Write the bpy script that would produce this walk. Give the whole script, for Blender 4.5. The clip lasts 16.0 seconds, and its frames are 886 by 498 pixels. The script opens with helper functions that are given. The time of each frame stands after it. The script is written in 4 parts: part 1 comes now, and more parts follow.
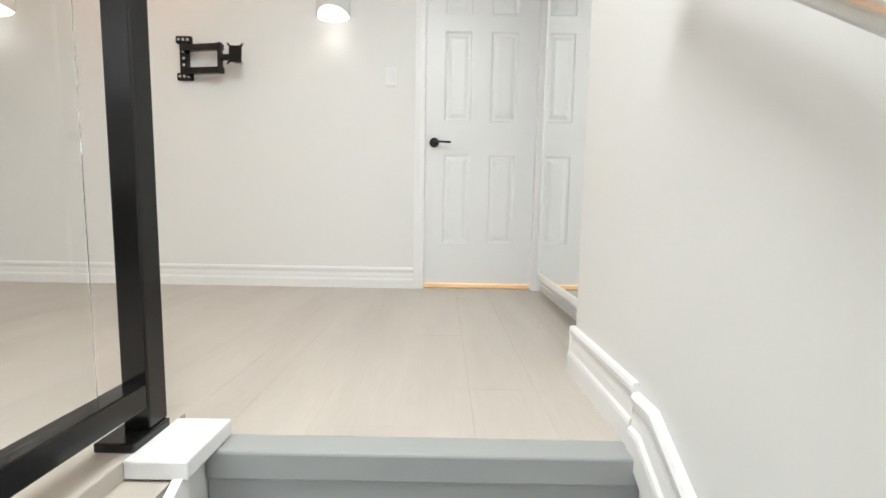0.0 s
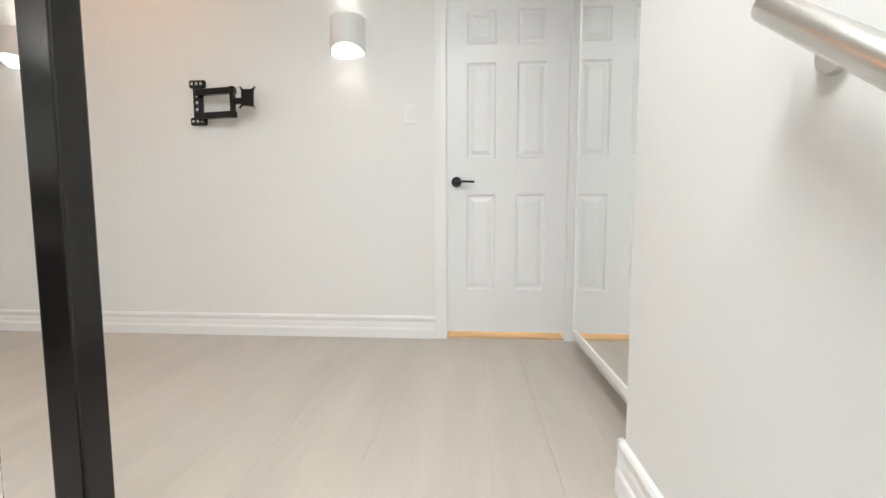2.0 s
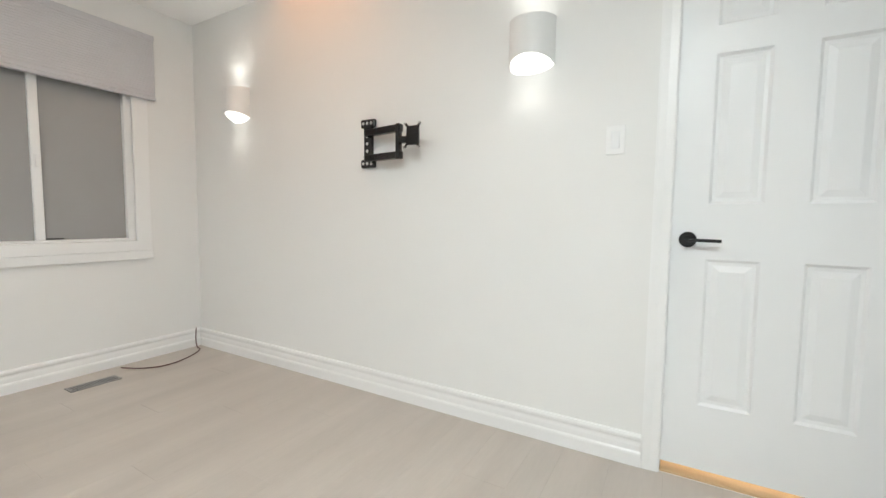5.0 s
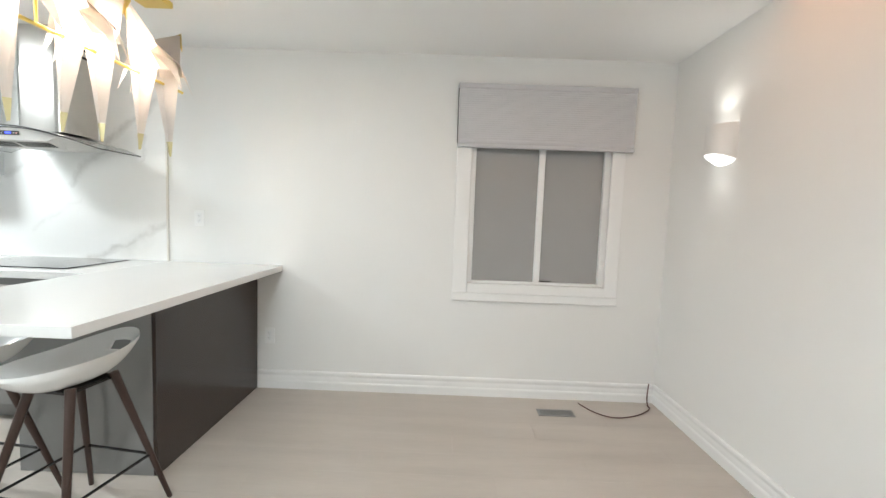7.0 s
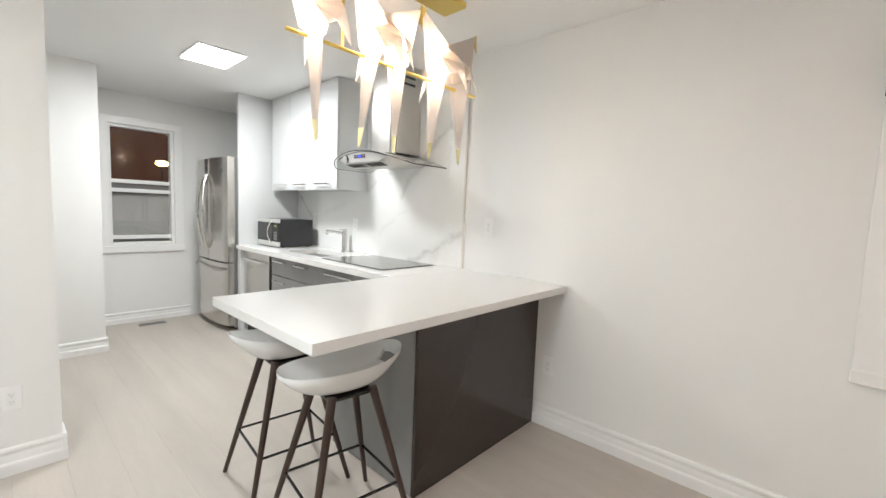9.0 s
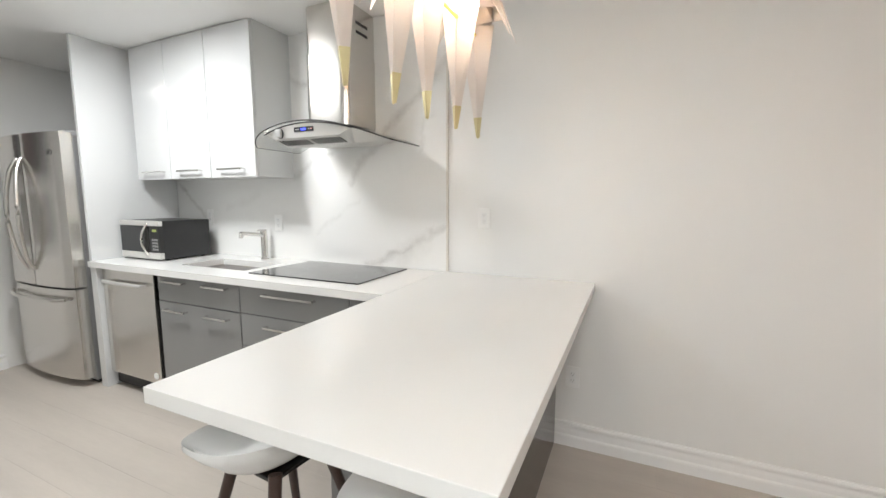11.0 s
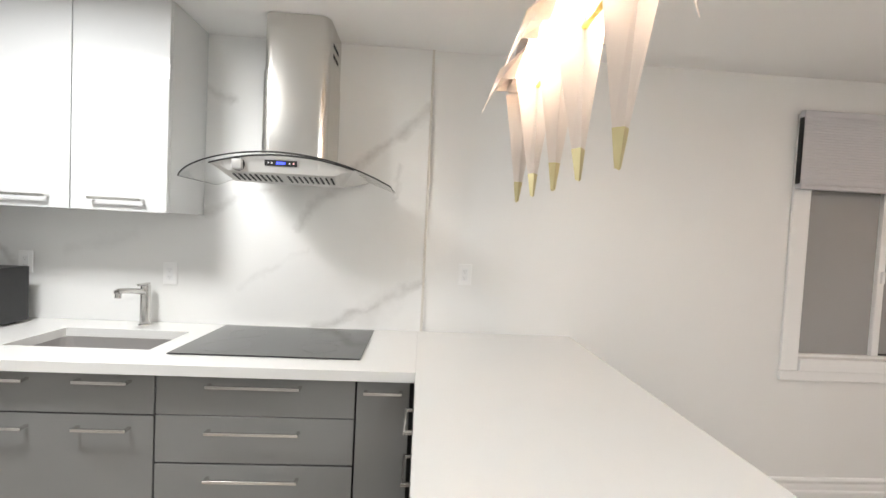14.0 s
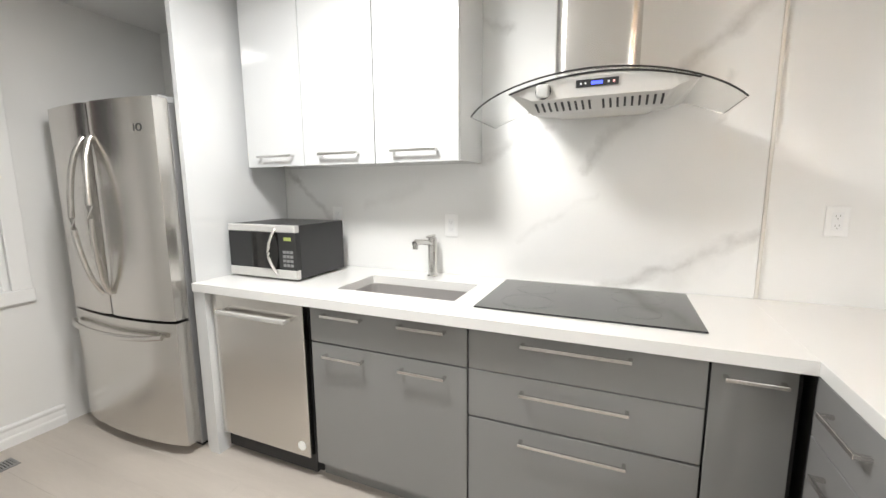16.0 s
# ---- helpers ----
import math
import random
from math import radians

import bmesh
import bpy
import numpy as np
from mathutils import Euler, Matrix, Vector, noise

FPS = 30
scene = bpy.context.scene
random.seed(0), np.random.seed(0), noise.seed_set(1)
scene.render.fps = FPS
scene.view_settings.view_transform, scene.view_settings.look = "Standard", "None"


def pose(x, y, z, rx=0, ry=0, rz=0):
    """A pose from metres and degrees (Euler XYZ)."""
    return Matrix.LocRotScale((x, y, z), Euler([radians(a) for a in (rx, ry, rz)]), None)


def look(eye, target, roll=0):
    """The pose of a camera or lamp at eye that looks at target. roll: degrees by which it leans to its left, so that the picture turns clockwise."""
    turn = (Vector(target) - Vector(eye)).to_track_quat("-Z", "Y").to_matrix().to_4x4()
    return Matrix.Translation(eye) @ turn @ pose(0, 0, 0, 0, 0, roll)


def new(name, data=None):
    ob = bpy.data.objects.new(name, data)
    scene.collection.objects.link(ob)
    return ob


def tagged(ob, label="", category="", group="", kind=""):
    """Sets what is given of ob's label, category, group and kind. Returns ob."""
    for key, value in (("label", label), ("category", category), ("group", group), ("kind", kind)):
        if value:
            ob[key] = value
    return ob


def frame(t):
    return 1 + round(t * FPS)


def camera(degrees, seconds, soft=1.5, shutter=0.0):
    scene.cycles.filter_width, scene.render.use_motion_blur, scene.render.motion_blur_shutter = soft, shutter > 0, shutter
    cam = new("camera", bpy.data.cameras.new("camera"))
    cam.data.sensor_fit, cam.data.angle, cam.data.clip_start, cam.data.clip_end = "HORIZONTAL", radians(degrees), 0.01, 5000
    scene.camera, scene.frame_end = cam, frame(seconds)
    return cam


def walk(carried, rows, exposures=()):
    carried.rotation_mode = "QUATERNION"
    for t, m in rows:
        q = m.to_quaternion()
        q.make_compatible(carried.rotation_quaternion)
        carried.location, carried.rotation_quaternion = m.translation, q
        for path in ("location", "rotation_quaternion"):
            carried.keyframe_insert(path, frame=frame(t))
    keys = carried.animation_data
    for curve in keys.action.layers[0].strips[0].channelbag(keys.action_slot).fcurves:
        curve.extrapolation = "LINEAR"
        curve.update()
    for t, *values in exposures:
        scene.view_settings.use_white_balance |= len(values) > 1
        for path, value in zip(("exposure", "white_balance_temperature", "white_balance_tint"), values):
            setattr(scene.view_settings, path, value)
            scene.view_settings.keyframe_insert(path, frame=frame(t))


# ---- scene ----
cam = camera(94.2, 16.0)
PATH = [
    (0, (3.325, -2.656, 0.512), (3.322, -0.665, 0.323), 1.0),
    (0.5, (3.275, -2.636, 0.526), (3.271, -0.647, 0.317), 1.3),
    (1, (3.29, -2.553, 0.525), (3.245, -0.564, 0.317), 1.7),
    (1.5, (3.319, -2.456, 0.628), (3.215, -0.467, 0.442), 0.7),
    (2, (3.347, -2.44, 0.742), (3.206, -0.451, 0.579), -0.1),
    (2.5, (3.324, -2.393, 0.758), (3.153, -0.405, 0.635), 0.0),
    (3, (3.277, -2.25, 0.773), (3.118, -0.26, 0.64), 0.0),
    (5.3, (3.197, -1.795, 1.069), (2.036, -0.175, 0.898), 1.3),
    (5.5, (3.165, -1.776, 1.11), (1.886, -0.25, 0.924), 1.8),
    (6, (3.11, -1.649, 1.163), (1.422, -0.584, 1.036), 2.9),
    (6.5, (3.072, -1.558, 1.267), (1.143, -1.05, 1.121), 2.2),
    (7, (2.949, -1.562, 1.298), (0.955, -1.577, 1.145), 2.1),
    (7.5, (2.735, -1.584, 1.305), (0.83, -2.174, 1.151), 2.7),
    (8, (2.55, -1.559, 1.312), (0.93, -2.723, 1.158), 1.9),
    (8.5, (2.406, -1.562, 1.319), (0.955, -2.928, 1.147), 2.7),
    (11, (2.213, -2.582, 1.337), (0.408, -3.41, 1.097), 0.0),
    (11.5, (2.238, -2.808, 1.368), (0.330, -3.373, 1.161), 1.0),
    (12, (2.197, -3.044, 1.38), (0.233, -3.403, 1.261), 1.6),
    (12.5, (2.164, -3.229, 1.42), (0.166, -3.184, 1.349), 1.4),
    (13, (2.218, -3.426, 1.464), (0.274, -2.956, 1.446), 0.4),
    (13.5, (2.234, -3.534, 1.471), (0.302, -3.018, 1.476), 4.0),
    (14, (2.236, -3.585, 1.447), (0.241, -3.479, 1.373), 2.8),
    (14.5, (2.098, -3.684, 1.387), (0.12, -3.93, 1.224), 1.3),
    (15, (1.994, -3.857, 1.382), (0.085, -4.404, 1.147), 0.7),
    (15.5, (1.985, -4.011, 1.365), (0.135, -4.722, 1.099), -0.1),
    (16, (1.997, -4.084, 1.366), (0.181, -4.868, 1.07), -0.4),
]
walk(cam, [(t, look(eye, target, roll)) for t, eye, target, roll in PATH], exposures=[(0.0, 0.76, 6430, 7), (1.0, 0.7, 6430, 8), (3.0, 0.72, 6400, 8), (5.5, 0.8, 6200, 5), (6.5, 0.82, 6150, 5), (7.0, 0.82, 6150, 5), (7.5, 0.8, 6250, 7), (8.5, 0.72, 6420, 9),
                      (11.0, 0.56, 6500, 10), (12.5, 0.58, 6550, 10), (13.5, 0.58, 6700, 12), (14.5, 0.46, 6500, 10), (16.0, 0.7, 6700, 11)])

# ---------------------------------------------------------------- world and lights
world = bpy.data.worlds.new("night")
scene.world = world
world.use_nodes = True
world.node_tree.nodes["Background"].inputs["Color"].default_value = (0.012, 0.012, 0.016, 1)
world.node_tree.nodes["Background"].inputs["Strength"].default_value = 1.0

ROOM_H = 2.42
PANEL_Y, PANEL_X = -5.10, 1.17


def area_lamp(name, m, sx, sy, watts, colour):
    data = bpy.data.lights.new(name, "AREA")
    data.shape, data.size, data.size_y, data.energy, data.color = "RECTANGLE", sx, sy, watts, colour
    ob = new(name, data)
    ob.matrix_world = m
    return ob


def point_lamp(name, place, watts, colour, radius=0.04):
    data = bpy.data.lights.new(name, "POINT")
    data.energy, data.color, data.shadow_soft_size = watts, colour, radius
    ob = new(name, data)
    ob.location = place
    return ob


STAIR_PANEL = (3.18, -2.35)
area_lamp("kitchen_panel_light", pose(PANEL_X, PANEL_Y, ROOM_H - 0.03), 0.30, 0.40, 22, (0.97, 1.0, 1.0))
area_lamp("stair_panel_light", pose(*STAIR_PANEL, ROOM_H - 0.03), 0.56, 0.56, 19, (0.95, 1.0, 1.0))

# ---------------------------------------------------------------- helpers


def box(bm, x0, x1, y0, y1, z0, z1, bevel=0.0, seg=2):
    """Adds a box, with rounded edges if bevel is given."""
    made = bmesh.ops.create_cube(bm, size=1.0, matrix=Matrix.Translation(((x0 + x1) / 2, (y0 + y1) / 2, (z0 + z1) / 2))
                                 @ Matrix.Diagonal((x1 - x0, y1 - y0, z1 - z0, 1)))
    if bevel > 0:
        edges = list({e for v in made["verts"] for e in v.link_edges})
        bmesh.ops.bevel(bm, geom=edges, offset=bevel, segments=seg, profile=0.5, affect="EDGES")
    return bm


def boxes(*rows, bevel=0.0, seg=2):
    bm = bmesh.new()
    for r in rows:
        box(bm, *r, bevel=bevel, seg=seg)
    return bm


def tube(bm, a, b, r0, r1=None, sides=16, caps=True):
    a, b = Vector(a), Vector(b)
    d = b - a
    m = Matrix.Translation((a + b) / 2) @ d.to_track_quat("Z", "Y").to_matrix().to_4x4()
    bmesh.ops.create_cone(bm, cap_ends=caps, segments=sides, radius1=r0, radius2=r0 if r1 is None else r1, depth=d.length, matrix=m)
    return bm


def sweep(points, radius, sides=10):
    """A round bar through the points."""
    bm = bmesh.new()
    pts = [Vector(p) for p in points]
    rings = []
    for i, p in enumerate(pts):
        d = (pts[min(i + 1, len(pts) - 1)] - pts[max(i - 1, 0)]).normalized()
        q = d.to_track_quat("Z", "Y")
        rings.append([bm.verts.new(p + q @ Vector((radius * math.cos(k * 2 * math.pi / sides), radius * math.sin(k * 2 * math.pi / sides), 0)))
                      for k in range(sides)])
    for a, b in zip(rings, rings[1:]):
        for k in range(sides):
            bm.faces.new((a[k], a[(k + 1) % sides], b[(k + 1) % sides], b[k]))
    bm.faces.new(rings[0][::-1])
    bm.faces.new(rings[-1])
    return bm


def prism(points, axis, lo, hi):
    """A flat outline drawn out along x, y or z."""
    bm = bmesh.new()

    def at(p, h):
        return {"x": (h, p[0], p[1]), "y": (p[0], h, p[1]), "z": (p[0], p[1], h)}[axis]
    a = [bm.verts.new(at(p, lo)) for p in points]
    b = [bm.verts.new(at(p, hi)) for p in points]
    n = len(points)
    for i in range(n):
        bm.faces.new((a[i], a[(i + 1) % n], b[(i + 1) % n], b[i]))
    bm.faces.new(a[::-1])
    bm.faces.new(b)
    bmesh.ops.recalc_face_normals(bm, faces=bm.faces)
    return bm


def mesh_of(name, bm, material, smooth=False):
    bmesh.ops.recalc_face_normals(bm, faces=bm.faces)
    data = bpy.data.meshes.new(name)
    bm.to_mesh(data)
    bm.free()
    data.materials.append(material)
    if smooth:
        for p in data.polygons:
            p.use_smooth = True
        data.set_sharp_from_angle(angle=radians(40))
    return data


def part(name, bm, material, parent=None, label="", smooth=False):
    ob = new(name, mesh_of(name, bm, material, smooth))
    if parent is not None:
        ob.parent = parent
        ob.matrix_parent_inverse = parent.matrix_world.inverted() if parent.parent is None else Matrix()
    return tagged(ob, label) if label else ob


def thing(name, label, category, place=(0, 0, 0), group="", kind=""):
    ob = new(name)
    ob.empty_display_size = 0.1
    ob.matrix_world = Matrix.Translation(place)
    return tagged(ob, label, category, group, kind)


def setting(name, bm, material, label="", category=""):
    return tagged(part(name, bm, material), label, category, kind="structure")


# ---------------------------------------------------------------- materials


def material(name, colour, rough=0.5, metal=0.0, vary=0.0, vary_scale=3.0, grain=0.0, grain_scale=80.0, bump=0.0, bump_scale=200.0,
             stretch=(1, 1, 1), coat=0.0, rough_vary=0.0, random_tone=0.0):
    """A principled surface with broad tone variation, fine grain and relief."""
    mat = bpy.data.materials.new(name)
    mat.use_nodes = True
    nt = mat.node_tree
    bsdf = nt.nodes["Principled BSDF"]
    bsdf.inputs["Roughness"].default_value, bsdf.inputs["Metallic"].default_value = rough, metal
    bsdf.inputs["Coat Weight"].default_value, bsdf.inputs["Coat Roughness"].default_value = coat, 0.05
    geo = nt.nodes.new("ShaderNodeNewGeometry")
    mapping = nt.nodes.new("ShaderNodeMapping")
    mapping.inputs["Scale"].default_value = stretch
    nt.links.new(geo.outputs["Position"], mapping.inputs["Vector"])

    def noise_node(scale, detail=4.0):
        n = nt.nodes.new("ShaderNodeTexNoise")
        n.inputs["Scale"].default_value, n.inputs["Detail"].default_value = scale, detail
        nt.links.new(mapping.outputs["Vector"], n.inputs["Vector"])
        return n.outputs["Fac"]

    def mathn(op, a, b):
        n = nt.nodes.new("ShaderNodeMath")
        n.operation = op
        for i, v in enumerate((a, b)):
            if isinstance(v, (int, float)):
                n.inputs[i].default_value = v
            else:
                nt.links.new(v, n.inputs[i])
        return n.outputs[0]
    factor = 1.0
    if vary:
        factor = mathn("ADD", mathn("MULTIPLY", noise_node(vary_scale), 2 * vary), 1 - vary)
    if grain:
        factor = mathn("MULTIPLY", factor, mathn("ADD", mathn("MULTIPLY", noise_node(grain_scale, 6), 2 * grain), 1 - grain))
    if random_tone:
        info = nt.nodes.new("ShaderNodeObjectInfo")
        factor = mathn("MULTIPLY", factor, mathn("ADD", mathn("MULTIPLY", info.outputs["Random"], 2 * random_tone), 1 - random_tone))
    if factor == 1.0:
        bsdf.inputs["Base Color"].default_value = (*colour, 1)
    else:
        mul = nt.nodes.new("ShaderNodeVectorMath")
        mul.operation = "SCALE"
        mul.inputs[0].default_value = colour
        nt.links.new(factor, mul.inputs["Scale"])
        nt.links.new(mul.outputs[0], bsdf.inputs["Base Color"])
    if rough_vary:
        nt.links.new(mathn("ADD", mathn("MULTIPLY", noise_node(6.0), 2 * rough_vary), rough - rough_vary), bsdf.inputs["Roughness"])
    if bump:
        b = nt.nodes.new("ShaderNodeBump")
        b.inputs["Strength"].default_value, b.inputs["Distance"].default_value = bump, 0.002
        nt.links.new(noise_node(bump_scale), b.inputs["Height"])
        nt.links.new(b.outputs["Normal"], bsdf.inputs["Normal"])
    return mat


def glowing(name, colour, strength, base=(0.8, 0.8, 0.8)):
    mat = bpy.data.materials.new(name)
    mat.use_nodes = True
    bsdf = mat.node_tree.nodes["Principled BSDF"]
    bsdf.inputs["Base Color"].default_value = (*base, 1)
    bsdf.inputs["Emission Color"].default_value = (*colour, 1)
    bsdf.inputs["Emission Strength"].default_value = strength
    bsdf.inputs["Roughness"].default_value = 0.6
    return mat


def glass(name, colour=(1, 1, 1), rough=0.0, ior=1.45):
    mat = bpy.data.materials.new(name)
    mat.use_nodes = True
    bsdf = mat.node_tree.nodes["Principled BSDF"]
    bsdf.inputs["Base Color"].default_value = (*colour, 1)
    bsdf.inputs["Transmission Weight"].default_value = 1.0
    bsdf.inputs["Roughness"].default_value, bsdf.inputs["IOR"].default_value = rough, ior
    return mat


WALL = material("painted_wall", (0.845, 0.842, 0.83), 0.6, vary=0.012, vary_scale=1.2, bump=0.06, bump_scale=260)
CEIL = material("ceiling_paint", (0.91, 0.907, 0.90), 0.75, vary=0.015, vary_scale=1.5, bump=0.1, bump_scale=220)
TRIM = material("white_trim", (0.89, 0.89, 0.885), 0.32, vary=0.015, vary_scale=4, bump=0.03, bump_scale=90)
DOOR_WHITE = material("door_white", (0.86, 0.865, 0.87), 0.35, vary=0.012, vary_scale=5, bump=0.04, bump_scale=150)
BLACK = material("black_metal", (0.006, 0.0055, 0.0055), 0.16, vary=0.15, vary_scale=14, bump=0.05, bump_scale=300)
DARK_METAL = material("dark_bronze", (0.022, 0.016, 0.014), 0.38, 0.5, vary=0.1)
STEEL = material("brushed_steel", (0.66, 0.64, 0.61), 0.25, 1.0, vary=0.03, grain=0.03, grain_scale=60, bump=0.012, bump_scale=90, stretch=(1, 1, 0.03), rough_vary=0.05)
STEEL_H = material("brushed_steel_level", (0.62, 0.61, 0.59), 0.5, 0.35, vary=0.03, bump=0.015, bump_scale=90, stretch=(1, 0.03, 1), rough_vary=0.05)
CHROME = material("satin_nickel", (0.66, 0.65, 0.63), 0.22, 1.0)
QUARTZ = material("white_quartz", (0.80, 0.795, 0.78), 0.14, vary=0.01, vary_scale=5, grain=0.012, grain_scale=260)
CAB_GREY = material("grey_gloss_lacquer", (0.24, 0.239, 0.238), 0.12, vary=0.03, vary_scale=2, coat=0.35)
CAB_WHITE = material("white_gloss_lacquer", (0.65, 0.66, 0.665), 0.07, vary=0.006, coat=0.4)
# dark brown base colour holds the floor's reflection in the peninsula back
CAB_REFLECT = material("gloss_floor_reflection", (0.036, 0.024, 0.019), 0.2, vary=0.08, vary_scale=2, coat=0.1)
CARCASS = material("dark_carcass", (0.02, 0.02, 0.02), 0.6)
GREY_PAINT = material("grey_stair_paint", (0.36, 0.37, 0.37), 0.38, vary=0.05, vary_scale=5, bump=0.08, bump_scale=120)
MIRROR = material("mirror_silver", (0.93, 0.94, 0.93), 0.005, 1.0)
GLASS = glass("clear_glass", (0.97, 0.985, 0.98))
BRASS = material("satin_brass", (0.78, 0.60, 0.18), 0.3, 1.0, vary=0.05)
PLANK = material("greige_laminate", (0.53, 0.48, 0.43), 0.36, vary=0.17, vary_scale=1.6, grain=0.05, grain_scale=22, bump=0.05, bump_scale=60,
                 stretch=(4, 0.5, 1), rough_vary=0.05, random_tone=0.012)
SUBFLOOR = material("underlay", (0.22, 0.19, 0.17), 0.9)

# ---------------------------------------------------------------- structure
BACK_Y, STAIR_X = -7.05, 3.752
NOSE_Y = -1.842
GUARD_X = 2.830


def wall_with_holes(name, axis, at0, at1, u0, u1, z0, z1, holes, mat, label):
    """A wall slab between at0 and at1 across its axis, with openings (u0, u1, z0, z1)."""
    us = sorted({u0, u1, *[h[0] for h in holes], *[h[1] for h in holes]})
    bm = bmesh.new()
    for a, b in zip(us, us[1:]):
        spans = [(z0, z1)]
        for h in holes:
            if h[0] <= a and b <= h[1]:
                spans = [(z0, h[2]), (h[3], z1)]
        for c, d in spans:
            if d - c > 1e-6:
                box(bm, *((at0, at1, a, b) if axis == "x" else (a, b, at0, at1)), c, d)
    bmesh.ops.remove_doubles(bm, verts=bm.verts, dist=1e-5)
    return setting(name, bm, mat, label, "wall")


WIN = (-1.415, -0.412, 0.82, 2.16)
NWIN = (0.94, 1.535, 0.84, 2.10)
DOOR = (3.185, 3.905, 0.0, 2.03)
wall_with_holes("wall_west", "x", -0.16, 0.0, BACK_Y - 0.16, 0.16, -0.02, ROOM_H, [WIN], WALL, "warm white painted wall with a window")
wall_with_holes("wall_north", "y", 0.0, 0.14, 0.0, 4.6, -0.02, ROOM_H, [DOOR], WALL, "warm white painted wall with sconces and a door")
wall_with_holes("wall_south", "y", BACK_Y - 0.16, BACK_Y, 0.0, 4.6, -0.02, ROOM_H, [NWIN], WALL, "white painted kitchen wall with a small window")
setting("wall_stair", boxes((STAIR_X, 4.6, BACK_Y, -1.37, -3.2, ROOM_H)), WALL, "warm white painted wall beside the stairs", "wall")
setting("wall_closet", boxes((3.975, 4.6, -1.37, 0.0, -0.02, ROOM_H)), WALL, "white wall behind the mirrored closet door", "wall")
setting("wall_partition", boxes((2.13, STAIR_X, -4.51, -4.37, 0.0, ROOM_H)), WALL, "warm white painted partition at the end of the stairwell", "wall")
setting("wall_hall", boxes((1.71, STAIR_X, BACK_Y, -6.14, 0.0, ROOM_H)), WALL, "white painted wall corner beside the kitchen window", "wall")
setting("ceiling", boxes((-0.16, 4.6, BACK_Y - 0.16, 0.14, ROOM_H, ROOM_H + 0.12)), CEIL, "flat white painted ceiling", "ceiling")
setting("stairwell_wall_low", boxes((GUARD_X - 0.10, GUARD_X, -6.0, NOSE_Y + 0.02, -3.2, -0.02)), WALL, "white wall below the guard rail", "wall")
setting("stairwell_wall_end", boxes((GUARD_X, STAIR_X, -6.1, -6.0, -3.2, -0.02)), WALL, "white wall at the foot of the stairs", "wall")
setting("lower_floor", boxes((GUARD_X - 0.1, STAIR_X, -6.0, NOSE_Y, -3.3, -3.2)), GREY_PAINT, "grey floor at the foot of the stairs", "floor")

# floor slab with the stair opening left out
floor = setting("floor", boxes((0, GUARD_X - 0.002, BACK_Y, 0, -0.10, -0.012), (GUARD_X - 0.002, 3.99, NOSE_Y + 0.02, 0, -0.10, -0.012),
                               (GUARD_X - 0.002, STAIR_X, BACK_Y, -6.0, -0.10, -0.012), (3.185, 3.905, 0, 0.14, -0.1, -0.012)), SUBFLOOR,
                "light greige laminate plank floor", "floor")


# stairs
def stairs():
    st = thing("stairs", "grey painted wooden stairs going down", "stairs", (3.2, NOSE_Y, 0))
    rise, run = 0.18, 0.28
    part("nosing", boxes((GUARD_X + 0.003, STAIR_X - 0.003, NOSE_Y, NOSE_Y + 0.07, -0.062, 0.002), bevel=0.006), GREY_PAINT, st)
    for i in range(1, 16):
        y = NOSE_Y + 0.03 - (i - 1) * run
        part("riser", boxes((GUARD_X + 0.003, STAIR_X - 0.003, y - 0.02, y, -i * rise, -(i - 1) * rise - 0.062)), GREY_PAINT, st)
        part("tread", boxes((GUARD_X + 0.003, STAIR_X - 0.003, y - run - 0.03, y, -i * rise - 0.04, -i * rise), bevel=0.006), GREY_PAINT, st)
    tagged(st, kind="structure")


stairs()

# ---------------------------------------------------------------- trim


def baseboard_profile(h=0.135, d=0.018):
    """Thick foot, hollow middle and a rounded bead on top."""
    return [(0, 0), (d, 0), (d, h * 0.36), (d * 0.9, h * 0.42), (d * 0.62, h * 0.47), (d * 0.58, h * 0.62), (d * 0.45, h * 0.72),
            (d * 0.5, h * 0.78), (d * 0.8, h * 0.84), (d * 0.85, h * 0.92), (d * 0.6, h * 0.985), (0, h)]


def baseboard(a, b, normal, h=0.135, z=0.0):
    """A moulded baseboard from a to b on the floor, standing off the wall along normal."""
    a, b, n = Vector((*a, z)), Vector((*b, z)), Vector((*normal, 0))
    bm = bmesh.new()
    prof = baseboard_profile(h)
    r0 = [bm.verts.new(a + n * d + Vector((0, 0, k))) for d, k in prof]
    r1 = [bm.verts.new(b + n * d + Vector((0, 0, k))) for d, k in prof]
    m = len(prof)
    for i in range(m):
        bm.faces.new((r0[i], r0[(i + 1) % m], r1[(i + 1) % m], r1[i]))
    bm.faces.new(r0)
    bm.faces.new(r1[::-1])
    return setting("baseboard", bm, TRIM, "white moulded baseboard along the wall", "baseboard")


baseboard((0.001, -0.001), (3.128, -0.001), (0, -1))
baseboard((0.001, -2.912), (0.001, -0.018), (1, 0))
baseboard((0.80, BACK_Y + 0.001), (1.708, BACK_Y + 0.001), (0, 1), 0.12)
baseboard((1.709, BACK_Y + 0.02), (1.709, -6.124), (-1, 0), 0.12)
baseboard((1.694, -6.139), (3.69, -6.139), (0, 1), 0.12)
baseboard((2.114, -4.369), (3.60, -4.369), (0, 1), 0.135)
baseboard((2.129, -4.51), (2.129, -4.355), (-1, 0), 0.135)
baseboard((STAIR_X - 0.001, -1.800), (STAIR_X - 0.001, -1.354), (-1, 0), 0.15)
baseboard((STAIR_X - 0.016, -1.369), (3.974, -1.369), (0, 1), 0.15)


